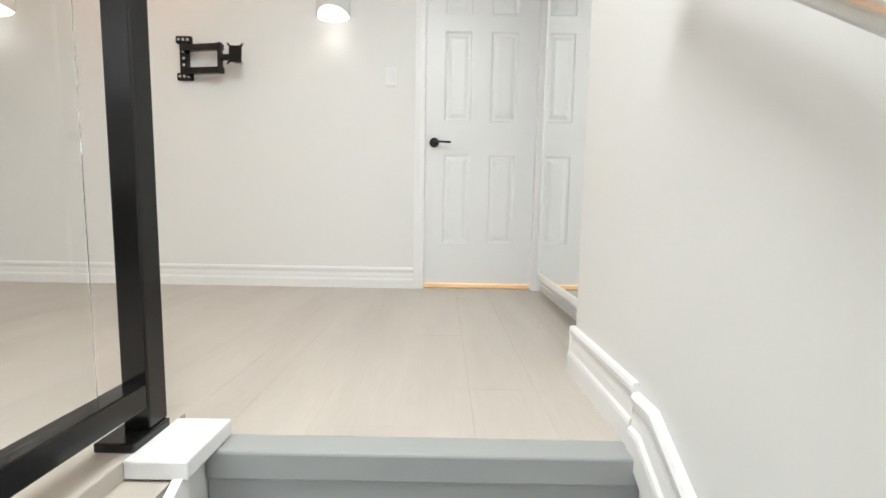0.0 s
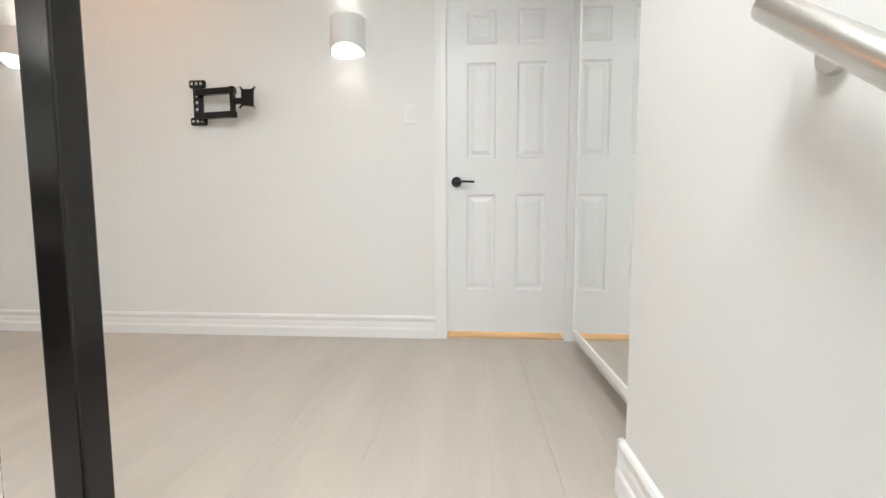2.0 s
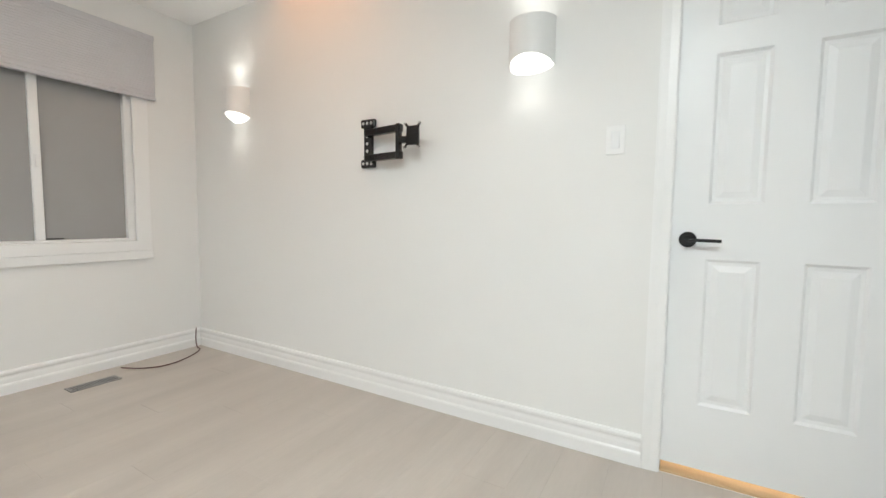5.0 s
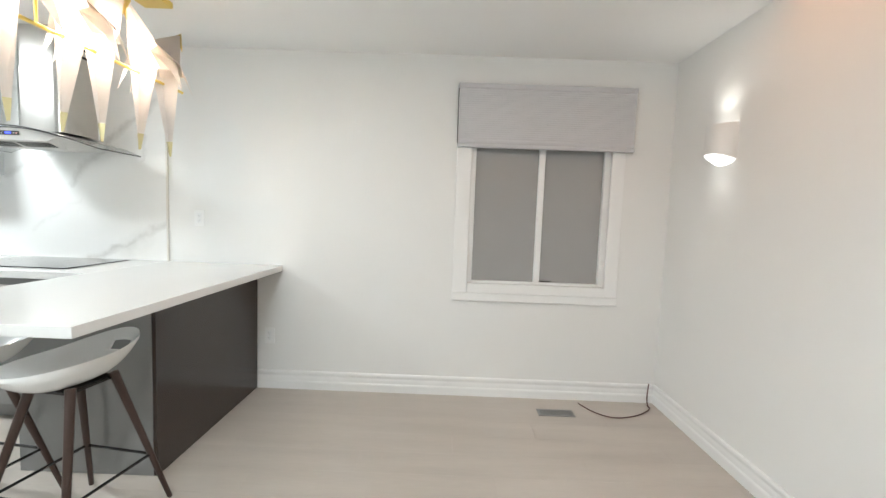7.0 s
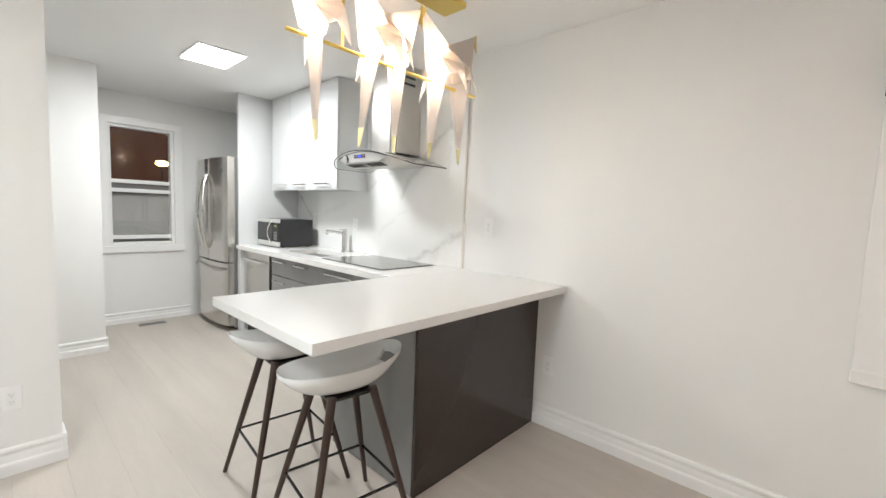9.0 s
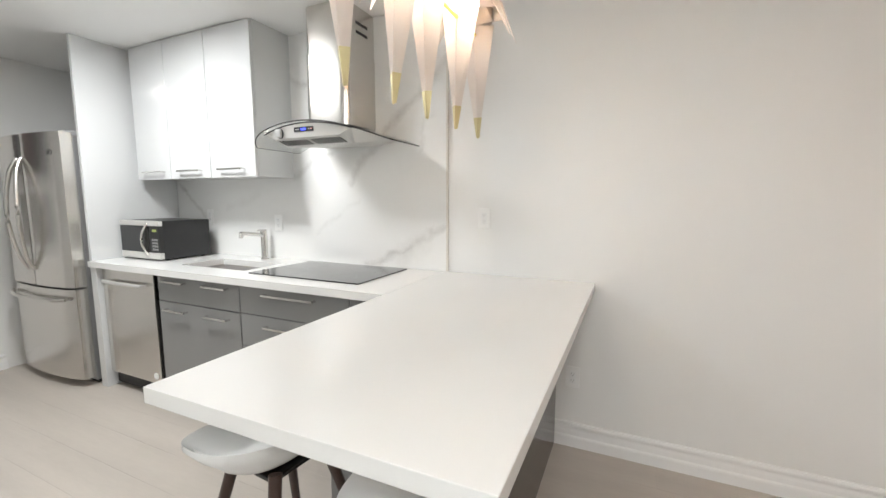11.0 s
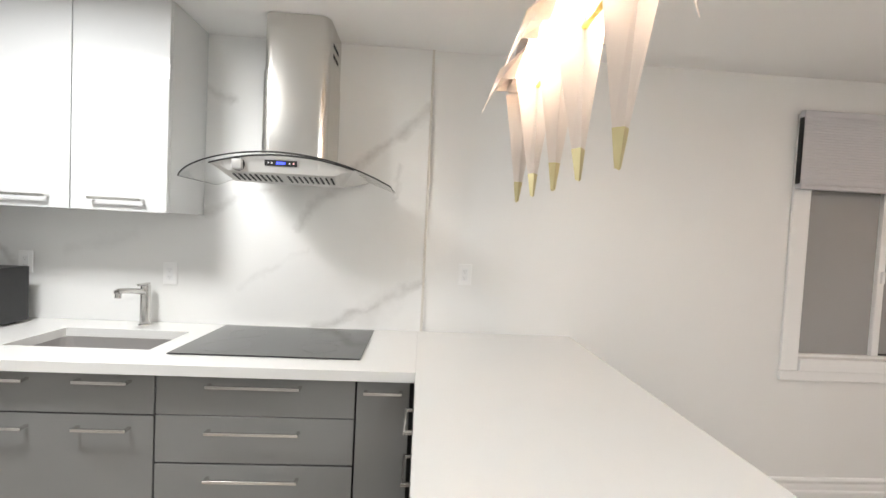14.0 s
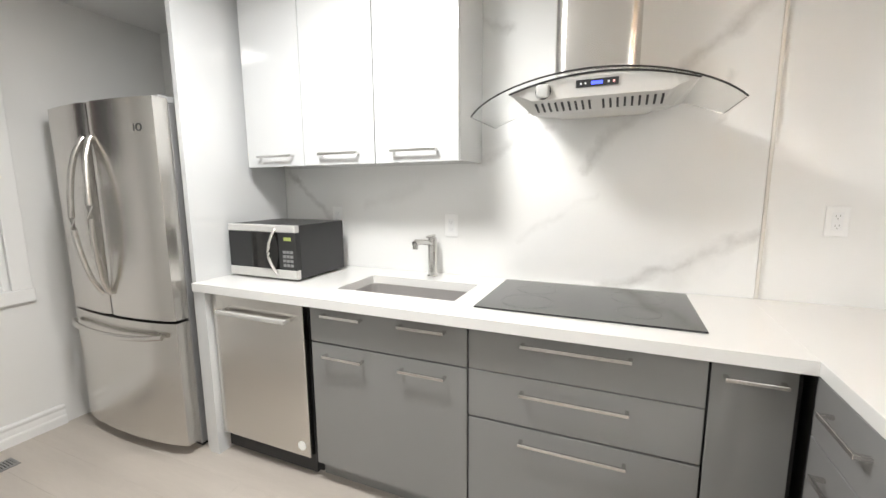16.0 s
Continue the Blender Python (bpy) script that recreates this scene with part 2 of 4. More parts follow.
def stair_skirt():
    """The sloping skirting along the stair wall, from the top step down."""
    slope = 0.18 / 0.28
    y0 = -5.2
    prof = baseboard_profile(0.14, 0.022)
    bm = bmesh.new()
    rings = []
    for y, z in ((-1.803, -0.010), (-1.885, -0.010), (y0, -0.010 - (-1.885 - y0) * slope)):
        rings.append([bm.verts.new((STAIR_X - 0.001 - d, y + (0.5 * (0.14 - k) if y == -1.885 else 0.0), z + k)) for d, k in prof])
    for a, b in zip(rings, rings[1:]):
        for i in range(len(prof)):
            bm.faces.new((a[i], a[(i + 1) % len(prof)], b[(i + 1) % len(prof)], b[i]))
    bm.faces.new(rings[0])
    bm.faces.new(rings[-1][::-1])
    setting("trim_stair", bm, TRIM, "white moulded skirting sloping down the stair wall", "skirting")


stair_skirt()

# ---------------------------------------------------------------- door with casing


def panel_door():
    d = thing("door_1", "white six-panel interior door, closed, in a white casing", "door", (3.545, 0.06, 0), kind="structure")
    x0, x1, z0, z1, yf, yb = 3.1972, 3.8948, 0.038, 2.0238, 0.022, 0.057
    cols = [(3.314, 3.482), (3.604, 3.772)]
    rows = [(0.295, 0.865), (1.073, 1.62), (1.72, 1.91)]
    xs = sorted({x0, x1, *[v for c in cols for v in c]})
    zs = sorted({z0, z1, *[v for r in rows for v in r]})
    bm = bmesh.new()
    for a, b in zip(xs, xs[1:]):
        for c, e in zip(zs, zs[1:]):
            if (a, b) in cols and (c, e) in rows:
                continue
            box(bm, a, b, yf, yb, c, e)
    bmesh.ops.remove_doubles(bm, verts=bm.verts, dist=1e-5)
    part("stiles", bm, DOOR_WHITE, d)
    for a, b in cols:
        for c, e in rows:
            bm = bmesh.new()

            def ring(inset, y):
                return [bm.verts.new(p) for p in ((a + inset, y, c + inset), (b - inset, y, c + inset), (b - inset, y, e - inset), (a + inset, y, e - inset))]
            rs = [ring(0, yf), ring(0.010, yf + 0.009), ring(0.022, yf + 0.010), ring(0.045, yf + 0.003)]
            for p, q in zip(rs, rs[1:]):
                for i in range(4):
                    bm.faces.new((p[i], p[(i + 1) % 4], q[(i + 1) % 4], q[i]))
            bm.faces.new(rs[-1])
            part("panel", bm, DOOR_WHITE, d)
    # casing and jambs
    part("jamb", boxes((3.186, 3.197, 0.001, 0.14, 0, 2.03), (3.895, 3.904, 0.001, 0.14, 0, 2.03), (3.197, 3.895, 0.001, 0.14, 2.024, 2.029)), TRIM, d)
    for a, b in ((3.130, 3.196), (3.896, 3.966)):
        part("casing", prism([(a, -0.018), (a, -0.001), (b, -0.001), (b, -0.010), (b - 0.006, -0.013), ((a + b) / 2, -0.014), (a + 0.008, -0.018)], "z", 0.0, 2.035), TRIM, d)
    part("casing", boxes((3.130, 3.966, -0.018, -0.001, 2.036, 2.10), bevel=0.004), TRIM, d)
    # lever handle
    kx, kz = 3.253, 0.938
    bm = bmesh.new()
    tube(bm, (kx, yf + 0.001, kz), (kx, yf - 0.012, kz), 0.031, 0.029, 28)
    tube(bm, (kx, yf - 0.011, kz), (kx, yf - 0.048, kz), 0.011, 0.011)
    rose = part("door_handle", bm, BLACK, d, "round black rose with a lever", smooth=True)
    bm = sweep([(kx, yf - 0.048, kz), (kx + 0.03, yf - 0.05, kz), (kx + 0.06, yf - 0.05, kz - 0.001), (kx + 0.105, yf - 0.047, kz - 0.002)], 0.0065)
    part("lever", bm, BLACK, rose, smooth=True)
    part("threshold", boxes((3.198, 3.894, 0.004, 0.135, -0.006, 0.008), bevel=0.003), material("oak_threshold", (0.62, 0.43, 0.24), 0.4, vary=0.1, grain=0.08, stretch=(0.4, 4, 4)), d,
         "pale oak threshold strip")


panel_door()
point_lamp("light_behind_door", (3.55, 0.32, 0.9), 6.5, (1.0, 0.78, 0.58), 0.05)
# room behind the door
setting("wall_behind_door", boxes((3.0, 4.1, 0.5, 0.55, -0.1, 2.3), (3.0, 3.05, 0.14, 0.5, -0.1, 2.3), (4.05, 4.1, 0.14, 0.5, -0.1, 2.3), (3.05, 4.05, 0.14, 0.5, 2.25, 2.3), (3.05, 4.05, 0.14, 0.5, -0.1, -0.05)), WALL, "plain wall behind the closed door", "wall")


SLOT_GREY = material("socket_grey", (0.42, 0.42, 0.41), 0.6)


def rocker_switch(name, label, category, m, slots=0):
    """A wall plate with a rocker, or with two sockets; face towards +x of m."""
    ob = thing(name, label, category)
    plate = bmesh.new()
    box(plate, 0.0005, 0.006, -0.036, 0.036, -0.058, 0.058, bevel=0.003)
    part("plate", plate, TRIM, ob)
    if slots:
        part("insert", boxes((0.006, 0.0085, -0.017, 0.017, -0.034, 0.034), bevel=0.001), DOOR_WHITE, ob)
        for z in (-0.018, 0.018):
            part("slot", boxes((0.0086, 0.0092, -0.007, -0.005, z - 0.002, z + 0.006), (0.0086, 0.0092, 0.005, 0.007, z - 0.002, z + 0.006),
                               (0.0086, 0.0092, -0.002, 0.002, z - 0.010, z - 0.006)), SLOT_GREY, ob)
    else:
        bm = boxes((0.006, 0.011, -0.017, 0.017, -0.034, 0.034), bevel=0.002)
        bmesh.ops.rotate(bm, verts=bm.verts, cent=(0.006, 0, 0), matrix=Matrix.Rotation(radians(4), 3, "Y"))
        part("rocker", bm, DOOR_WHITE, ob)
    ob.matrix_world = m
    return ob


rocker_switch("light_switch", "white rocker light switch on the wall beside the door", "switch", pose(2.982, 0, 1.333, 0, 0, -90))
rocker_switch("wall_outlet", "white wall outlet above the worktop", "outlet", pose(0, -3.34, 1.23), 2)
rocker_switch("wall_outlet", "white wall outlet low beside the peninsula", "outlet", pose(0, -2.83, 0.39), 2)
rocker_switch("wall_outlet", "white wall outlet low on the partition", "outlet", pose(2.30, -4.37, 0.37, 0, 0, 90), 2)
rocker_switch("wall_outlet", "white wall outlet on the marble backsplash", "outlet", pose(0.0125, -4.89, 1.17), 2)

rocker_switch("wall_outlet", "white wall outlet behind the microwave", "outlet", pose(0.0125, -5.61, 1.20), 2)

# ---------------------------------------------------------------- mirrored closet door


def closet_mirror():
    c = thing("wall_mirror", "tall clear mirror panel in slim white edging", "mirror", (3.94, -0.8, 0.12))
    y0, y1, z0, z1 = -1.30, -0.345, 0.168, 2.16
    part("mirror", boxes((3.866, 3.871, y0, y1, z0, z1)), MIRROR, c, "clear silvered mirror")
    part("backing", boxes((3.872, 3.974, y0, y1, z0, z1)), TRIM, c)
    part("edge_strip", boxes((3.861, 3.974, y1 + 0.0005, y1 + 0.012, z0, z1), bevel=0.002), TRIM, c)
    part("edge_strip", boxes((3.861, 3.974, y0 - 0.012, y0 - 0.0005, z0, z1), bevel=0.002), TRIM, c)
    part("bottom_strip", boxes((3.861, 3.974, y0 - 0.012, y1 + 0.012, z0 - 0.040, z0 - 0.0005), bevel=0.004), TRIM, c)


closet_mirror()
baseboard((3.974, -1.369), (3.974, -0.02), (-1, 0), 0.095)

# ---------------------------------------------------------------- windows
FILM = material("frosted_grey_glass", (0.36, 0.355, 0.35), 0.22, vary=0.05, vary_scale=1.5, coat=0.3)


def slider_window():
    w = thing("window_1", "white sliding window with grey frosted panes and a part-raised blind", "window", (0, -0.9, 0.85), kind="structure")
    y0, y1, z0, z1 = WIN
    # casing
    for a, b in ((-1.51, y0 + 0.01), (y1 - 0.01, -0.328)):
        part("casing", boxes((0.001, 0.017, a, b, 0.765, 2.21), bevel=0.005), TRIM, w)
    part("casing", boxes((0.001, 0.018, -1.51, -0.328, 2.13, 2.211), bevel=0.005), TRIM, w)
    part("window_sill", boxes((0.001, 0.024, -1.513, -0.325, 0.707, 0.766), bevel=0.006), TRIM, w)
    part("window_sill", boxes((-0.10, 0.030, y0 + 0.011, y1 - 0.011, 0.766, 0.835), bevel=0.004), TRIM, w)
    # frame
    fr = [(-0.09, -0.02, y0, y0 + 0.045, 0.835, z1), (-0.09, -0.02, y1 - 0.045, y1, 0.835, z1), (-0.09, -0.02, y0 + 0.045, y1 - 0.045, 0.835, 0.852), (-0.09, -0.02, y0 + 0.045, y1 - 0.045, z1 - 0.04, z1)]
    for r in fr:
        part("window_frame", boxes(r, bevel=0.004), TRIM, w)
    ym = -0.90
    part("meeting_stile", boxes((-0.075, -0.022, ym - 0.022, ym + 0.022, 0.852, z1 - 0.04), bevel=0.005), TRIM, w)
    part("latch", boxes((-0.022, -0.008, ym - 0.008, ym + 0.010, 1.28, 1.35), bevel=0.003), TRIM, w)
    for a, b, x in ((y0 + 0.045, ym - 0.022, -0.05), (ym + 0.022, y1 - 0.045, -0.06)):
        pane = part("pane", boxes((x, x + 0.006, a, b, 0.852, z1 - 0.04)), FILM, w, "grey frosted pane")
    part("pull", boxes((-0.045, -0.040, ym + 0.024, ym + 0.11, 0.853, 0.862)), CARCASS, w)
    setting("window_backing", boxes((-0.16, -0.10, y0, y1, z0, z1)), CARCASS, "dark night beyond the frosted panes", "backdrop")


BLIND = material("pleated_blind", (0.60, 0.60, 0.625), 0.8, vary=0.02)


def blind():
    b = thing("window_blind", "pale grey pleated blind raised above the window", "blind", (0.03, -0.885, 2.2))
    y0, y1, zt, zb = -1.512, -0.288, 2.225, 1.792
    part("headrail", boxes((0.019, 0.052, y0, y1, zt - 0.035, zt), bevel=0.004), BLIND, b)
    bm = bmesh.new()
    n = 26
    cols = []
    for i in range(2 * n + 1):
        z = zt - 0.035 - (zt - 0.035 - zb - 0.022) * i / (2 * n)
        cols.append((0.0485 if i % 2 else 0.0505, z))
    front = [[bm.verts.new((x, y, z)) for y in (y0 + 0.004, y1 - 0.004)] for x, z in cols]
    back = [[bm.verts.new((0.024 + (0.0505 - x), y, z)) for y in (y0 + 0.004, y1 - 0.004)] for x, z in cols]
    for a, c in zip(front, front[1:]):
        bm.faces.new((a[0], a[1], c[1], c[0]))
    for a, c in zip(back, back[1:]):
        bm.faces.new((a[1], a[0], c[0], c[1]))
    for i in range(2 * n):
        for k in (0, 1):
            bm.faces.new((front[i][k], front[i + 1][k], back[i + 1][k], back[i][k]))
    bm.faces.new((front[0][0], front[0][1], back[0][1], back[0][0]))
    bm.faces.new((front[-1][0], front[-1][1], back[-1][1], back[-1][0]))
    part("fabric", bm, BLIND, b)
    part("bottom_rail", boxes((0.019, 0.058, y0, y1, zb, zb + 0.022), bevel=0.005), BLIND, b)
    part("fabric_fold", boxes((0.019, 0.0535, y0 + 0.003, y1 - 0.003, zb + 0.0235, zb + 0.052), bevel=0.008, seg=3), BLIND, b, "gathered fabric above the bottom rail")
    part("side_channel", boxes((0.022, 0.048, y0 - 0.003, y0 + 0.002, zb + 0.03, zt - 0.04)), CARCASS, b)


slider_window()
blind()


def night_window():
    w = thing("window_2", "white double-hung kitchen window with the dark night outside", "window", (1.24, BACK_Y, 0.86), kind="structure")
    x0, x1, z0, z1 = NWIN
    Y = BACK_Y
    for a, b in ((0.862, x0 + 0.008), (x1 - 0.008, 1.605)):
        part("casing", boxes((a, b, Y + 0.001, Y + 0.022, 0.835, 2.17), bevel=0.005), TRIM, w)
    part("casing", boxes((0.862, 1.605, Y + 0.001, Y + 0.023, 2.092, 2.172), bevel=0.005), TRIM, w)
    part("window_sill", boxes((0.855, 1.612, Y + 0.001, Y + 0.028, 0.762, 0.836), bevel=0.006), TRIM, w)
    for r in ((x0, x0 + 0.035), (x1 - 0.035, x1)):
        part("window_frame", boxes((r[0], r[1], Y - 0.10, Y - 0.01, z0, z1), bevel=0.004), TRIM, w)
    for r in ((z0, z0 + 0.03), (z1 - 0.035, z1)):
        part("window_frame", boxes((x0 + 0.035, x1 - 0.035, Y - 0.10, Y - 0.012, *r), bevel=0.004), TRIM, w)
    part("upper_sash_rail", boxes((x0 + 0.035, x1 - 0.035, Y - 0.085, Y - 0.06, 1.495, 1.535), bevel=0.004), TRIM, w)
    part("lower_sash_rail", boxes((x0 + 0.035, x1 - 0.035, Y - 0.055, Y - 0.025, 1.40, 1.44), bevel=0.004), TRIM, w)
    part("lower_sash_rail", boxes((x0 + 0.035, x1 - 0.035, Y - 0.055, Y - 0.025, 0.905, 0.945), bevel=0.004), TRIM, w)
    up = part("pane", boxes((x0 + 0.03, x1 - 0.03, Y - 0.074, Y - 0.070, 1.50, 2.07)), GLASS, w)
    lo = part("pane", boxes((x0 + 0.03, x1 - 0.03, Y - 0.044, Y - 0.040, 0.87, 1.43)), GLASS, w)
    for p in (up, lo):
        p.visible_shadow = False
    part("insect_screen", boxes((x0 + 0.03, x1 - 0.03, Y - 0.092, Y - 0.091, 0.865, 1.52)), material("screen_mesh", (0.20, 0.19, 0.185), 0.7, vary=0.2, vary_scale=3), w, "grey insect screen")


night_window()
setting("ground_outside", boxes((-60, 60, -70, BACK_Y - 0.17, -3.4, -3.2)), material("asphalt", (0.05, 0.05, 0.05), 0.9, vary=0.2), "dark ground outside", "ground")
street = thing("street_lamp", "distant orange street lamp on a dark pole", "street lamp", (-2.4, -22.0, -3.2))
part("pole", tube(bmesh.new(), (-2.4, -22.0, -3.2), (-2.4, -22.0, 2.65), 0.07, 0.05), DARK_METAL, street)
bm = bmesh.new()
bmesh.ops.create_uvsphere(bm, u_segments=16, v_segments=10, radius=0.17, matrix=Matrix.Translation((-2.4, -22.0, 2.86)) @ Matrix.Diagonal((1.4, 1, 0.7, 1)))
part("lamp_head", bm, glowing("sodium_glow", (1.0, 0.45, 0.12), 24), street, "glowing orange lamp head")
setting("backdrop", boxes((-30, 30, -60.2, -60, -3.2, 22)), glowing("night_haze", (0.30, 0.10, 0.05), 0.11, (0.02, 0.01, 0.01)), "dusky red-brown night sky", "backdrop")

# ---------------------------------------------------------------- ceiling lights and an added amber glow sheet
PANEL_GLOW = glowing("panel_diffuser", (1.0, 0.99, 0.97), 9)
kp = thing("glowing_ceiling_panel", "flat white LED panel light on the kitchen ceiling", "ceiling light", (PANEL_X, PANEL_Y, ROOM_H))
part("frame", boxes((PANEL_X - 0.17, PANEL_X + 0.17, PANEL_Y - 0.22, PANEL_Y + 0.22, ROOM_H - 0.012, ROOM_H - 0.0005), bevel=0.003), TRIM, kp)
part("diffuser", boxes((PANEL_X - 0.155, PANEL_X + 0.155, PANEL_Y - 0.205, PANEL_Y + 0.205, ROOM_H - 0.018, ROOM_H - 0.0125)), PANEL_GLOW, kp, "glowing white diffuser")
sp = thing("glowing_ceiling_panel", "flat white LED panel light on the ceiling over the stairs", "ceiling light", (*STAIR_PANEL, ROOM_H))
part("frame", boxes((STAIR_PANEL[0] - 0.30, STAIR_PANEL[0] + 0.30, STAIR_PANEL[1] - 0.30, STAIR_PANEL[1] + 0.30, ROOM_H - 0.012, ROOM_H - 0.0005), bevel=0.003), TRIM, sp)
part("diffuser", boxes((STAIR_PANEL[0] - 0.285, STAIR_PANEL[0] + 0.285, STAIR_PANEL[1] - 0.285, STAIR_PANEL[1] + 0.285, ROOM_H - 0.018, ROOM_H - 0.0125)), PANEL_GLOW, sp, "glowing white diffuser")
# added emissive sheet: makes the orange ceiling patch by glow, no known lamp
wp = thing("glowing_ceiling_panel", "large added amber glow sheet on the ceiling over the dining side", "ceiling light", (1.35, -0.8, ROOM_H))
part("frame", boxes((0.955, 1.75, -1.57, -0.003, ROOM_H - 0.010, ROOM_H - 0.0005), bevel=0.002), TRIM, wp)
part("diffuser", boxes((0.96, 1.745, -1.565, -0.008, ROOM_H - 0.016, ROOM_H - 0.0105)), glowing("amber_patch_glow", (1.0, 0.50, 0.25), 0.74, (0.5, 0.32, 0.2)), wp, "glowing sheet for the orange ceiling patch")

# ---------------------------------------------------------------- sconces and TV mount
SCONCE = material("white_plaster", (0.83, 0.83, 0.82), 0.45, vary=0.01)


SCONCE_GLOW = glowing("sconce_glow", (1.0, 0.95, 0.87), 0.8)


def sconce(x, z0, z1):
    """A half-round wall light, open above and below, its ends cut on a slant towards the front."""
    s = thing("wall_sconce", "white half-round wall sconce lit up and down", "wall lamp", (x, 0, (z0 + z1) / 2), "wall sconces")
    n, r, d = 24, 0.102, 0.10
    bm = bmesh.new()
    rows = []
    for k in range(n + 1):
        a = math.pi * k / n
        rows.append((r * math.cos(a), -d * math.sin(a), z0 + 0.035 * math.sin(a), z1 - 0.004 * math.sin(a), math.sin(a)))
    outer = [(bm.verts.new((x + p, q - 0.001, a)), bm.verts.new((x + p, q - 0.001, b))) for p, q, a, b, _ in rows]
    inner = [(bm.verts.new((x + p * 0.95, q * 0.95 - 0.0012, a)), bm.verts.new((x + p * 0.95, q * 0.95 - 0.0012, b))) for p, q, a, b, _ in rows]
    for i in range(n):
        bm.faces.new((outer[i][0], outer[i + 1][0], outer[i + 1][1], outer[i][1]))
        bm.faces.new((inner[i + 1][0], inner[i][0], inner[i][1], inner[i + 1][1]))
        for k in (0, 1):
            bm.faces.new((outer[i][k], inner[i][k], inner[i + 1][k], outer[i + 1][k]))
    part("shade", bm, SCONCE, s, smooth=True)
    for name, low in (("lower_lens", True), ("upper_lens", False)):
        bm = bmesh.new()
        front_row = [bm.verts.new((x + p * 0.94, q * 0.94 - 0.0013, (a + 0.003) if low else (b - 0.003))) for p, q, a, b, w in rows]
        back_row = [bm.verts.new((x + p * 0.94, -0.004, (z0 - 0.030 * w + 0.004) if low else (z1 + 0.012 * w))) for p, q, a, b, w in rows]
        for i in range(n):
            bm.faces.new((front_row[i], front_row[i + 1], back_row[i + 1], back_row[i]))
        bmesh.ops.solidify(bm, geom=bm.faces[:], thickness=0.0015)
        part(name, bm, SCONCE_GLOW, s, "glowing warm-white lens", smooth=True)
    for z, up in ((z0 - 0.035, -1), (z1 + 0.03, 1)):
        lamp = bpy.data.lights.new("sconce_light", "SPOT")
        lamp.energy, lamp.color, lamp.spot_size, lamp.spot_blend, lamp.shadow_soft_size = 0.75 if up > 0 else 0.3, (1.0, 0.93, 0.84), radians(140), 0.8, 0.035
        ob = new("sconce_light", lamp)
        ob.matrix_world = look((x, -0.088, z), (x, -0.08, z + up))


sconce(2.624, 1.675, 1.875)
sconce(0.56, 1.675, 1.875)


def tv_mount():
    t = thing("tv_wall_mount", "black folding TV wall bracket with an empty head", "TV mount", (1.70, 0, 1.41))
    x = 1.703
    part("wall_plate", boxes((x - 0.028, x + 0.028, -0.020, -0.001, 1.30, 1.535), bevel=0.003), BLACK, t)
    for z in (1.526, 1.307):
        bar = part("slot_plate", boxes((x - 0.051, x + 0.051, -0.024, -0.001, z - 0.024, z + 0.024), bevel=0.011, seg=3), BLACK, t)
        for dx in (-0.028, 0.0, 0.028):
            part("bolt_hole", tube(bmesh.new(), (x + dx, -0.0235, z), (x + dx, -0.026, z), 0.009, 0.009, 12), CHROME, bar)
    for z in (1.375, 1.415, 1.455):
        part("bolt", tube(bmesh.new(), (x, -0.020, z), (x, -0.026, z), 0.010, 0.009, 10), CHROME, t)
    for z in (1.466, 1.330):
        bm = boxes((0.0, 0.262, -0.016, 0.016, z - 0.0185, z + 0.0185), bevel=0.004)
        bm.transform(Matrix.Translation((x + 0.012, -0.046, 0)) @ Matrix.Rotation(radians(-8), 4, "Z"))
        part("arm", bm, BLACK, t)
        part("hinge", boxes((x + 0.004, x + 0.045, -0.060, -0.018, z - 0.016, z + 0.016), bevel=0.004), BLACK, t)
    part("link", boxes((1.948, 1.972, -0.099, -0.070, 1.309, 1.487), bevel=0.004), BLACK, t)
    part("short_arm", boxes((1.968, 2.060, -0.104, -0.076, 1.385, 1.418), bevel=0.004), BLACK, t)
    part("head_joint", tube(bmesh.new(), (2.062, -0.09, 1.375), (2.062, -0.09, 1.445), 0.024, 0.024, 16), BLACK, t, smooth=True)
    m = Matrix.Translation((2.070, -0.110, 1.413)) @ Matrix.Rotation(radians(-14), 4, "Z") @ Matrix.Rotation(radians(4), 4, "Y")
    bm = boxes((-0.043, 0.043, -0.014, -0.004, -0.047, 0.047), bevel=0.003)
    bm.transform(m)
    head = part("head_plate", bm, BLACK, t)
    for sx in (-1, 1):
        for sz in (-1, 1):
            bm = bmesh.new()
            box(bm, -0.015, 0.015, -0.014, -0.007, -0.0065, 0.0065, bevel=0.003)
            bm.transform(m @ Matrix.Translation((sx * 0.044, 0, sz * 0.049)) @ Matrix.Rotation(radians(-45 * sx * sz), 4, "Y"))
            part("head_tab", bm, BLACK, head)
            bm = tube(bmesh.new(), m @ Vector((sx * 0.052, -0.0135, sz * 0.057)), m @ Vector((sx * 0.052, -0.0175, sz * 0.057)), 0.006, 0.006, 10)
            part("tab_bolt", bm, CHROME, head)


tv_mount()

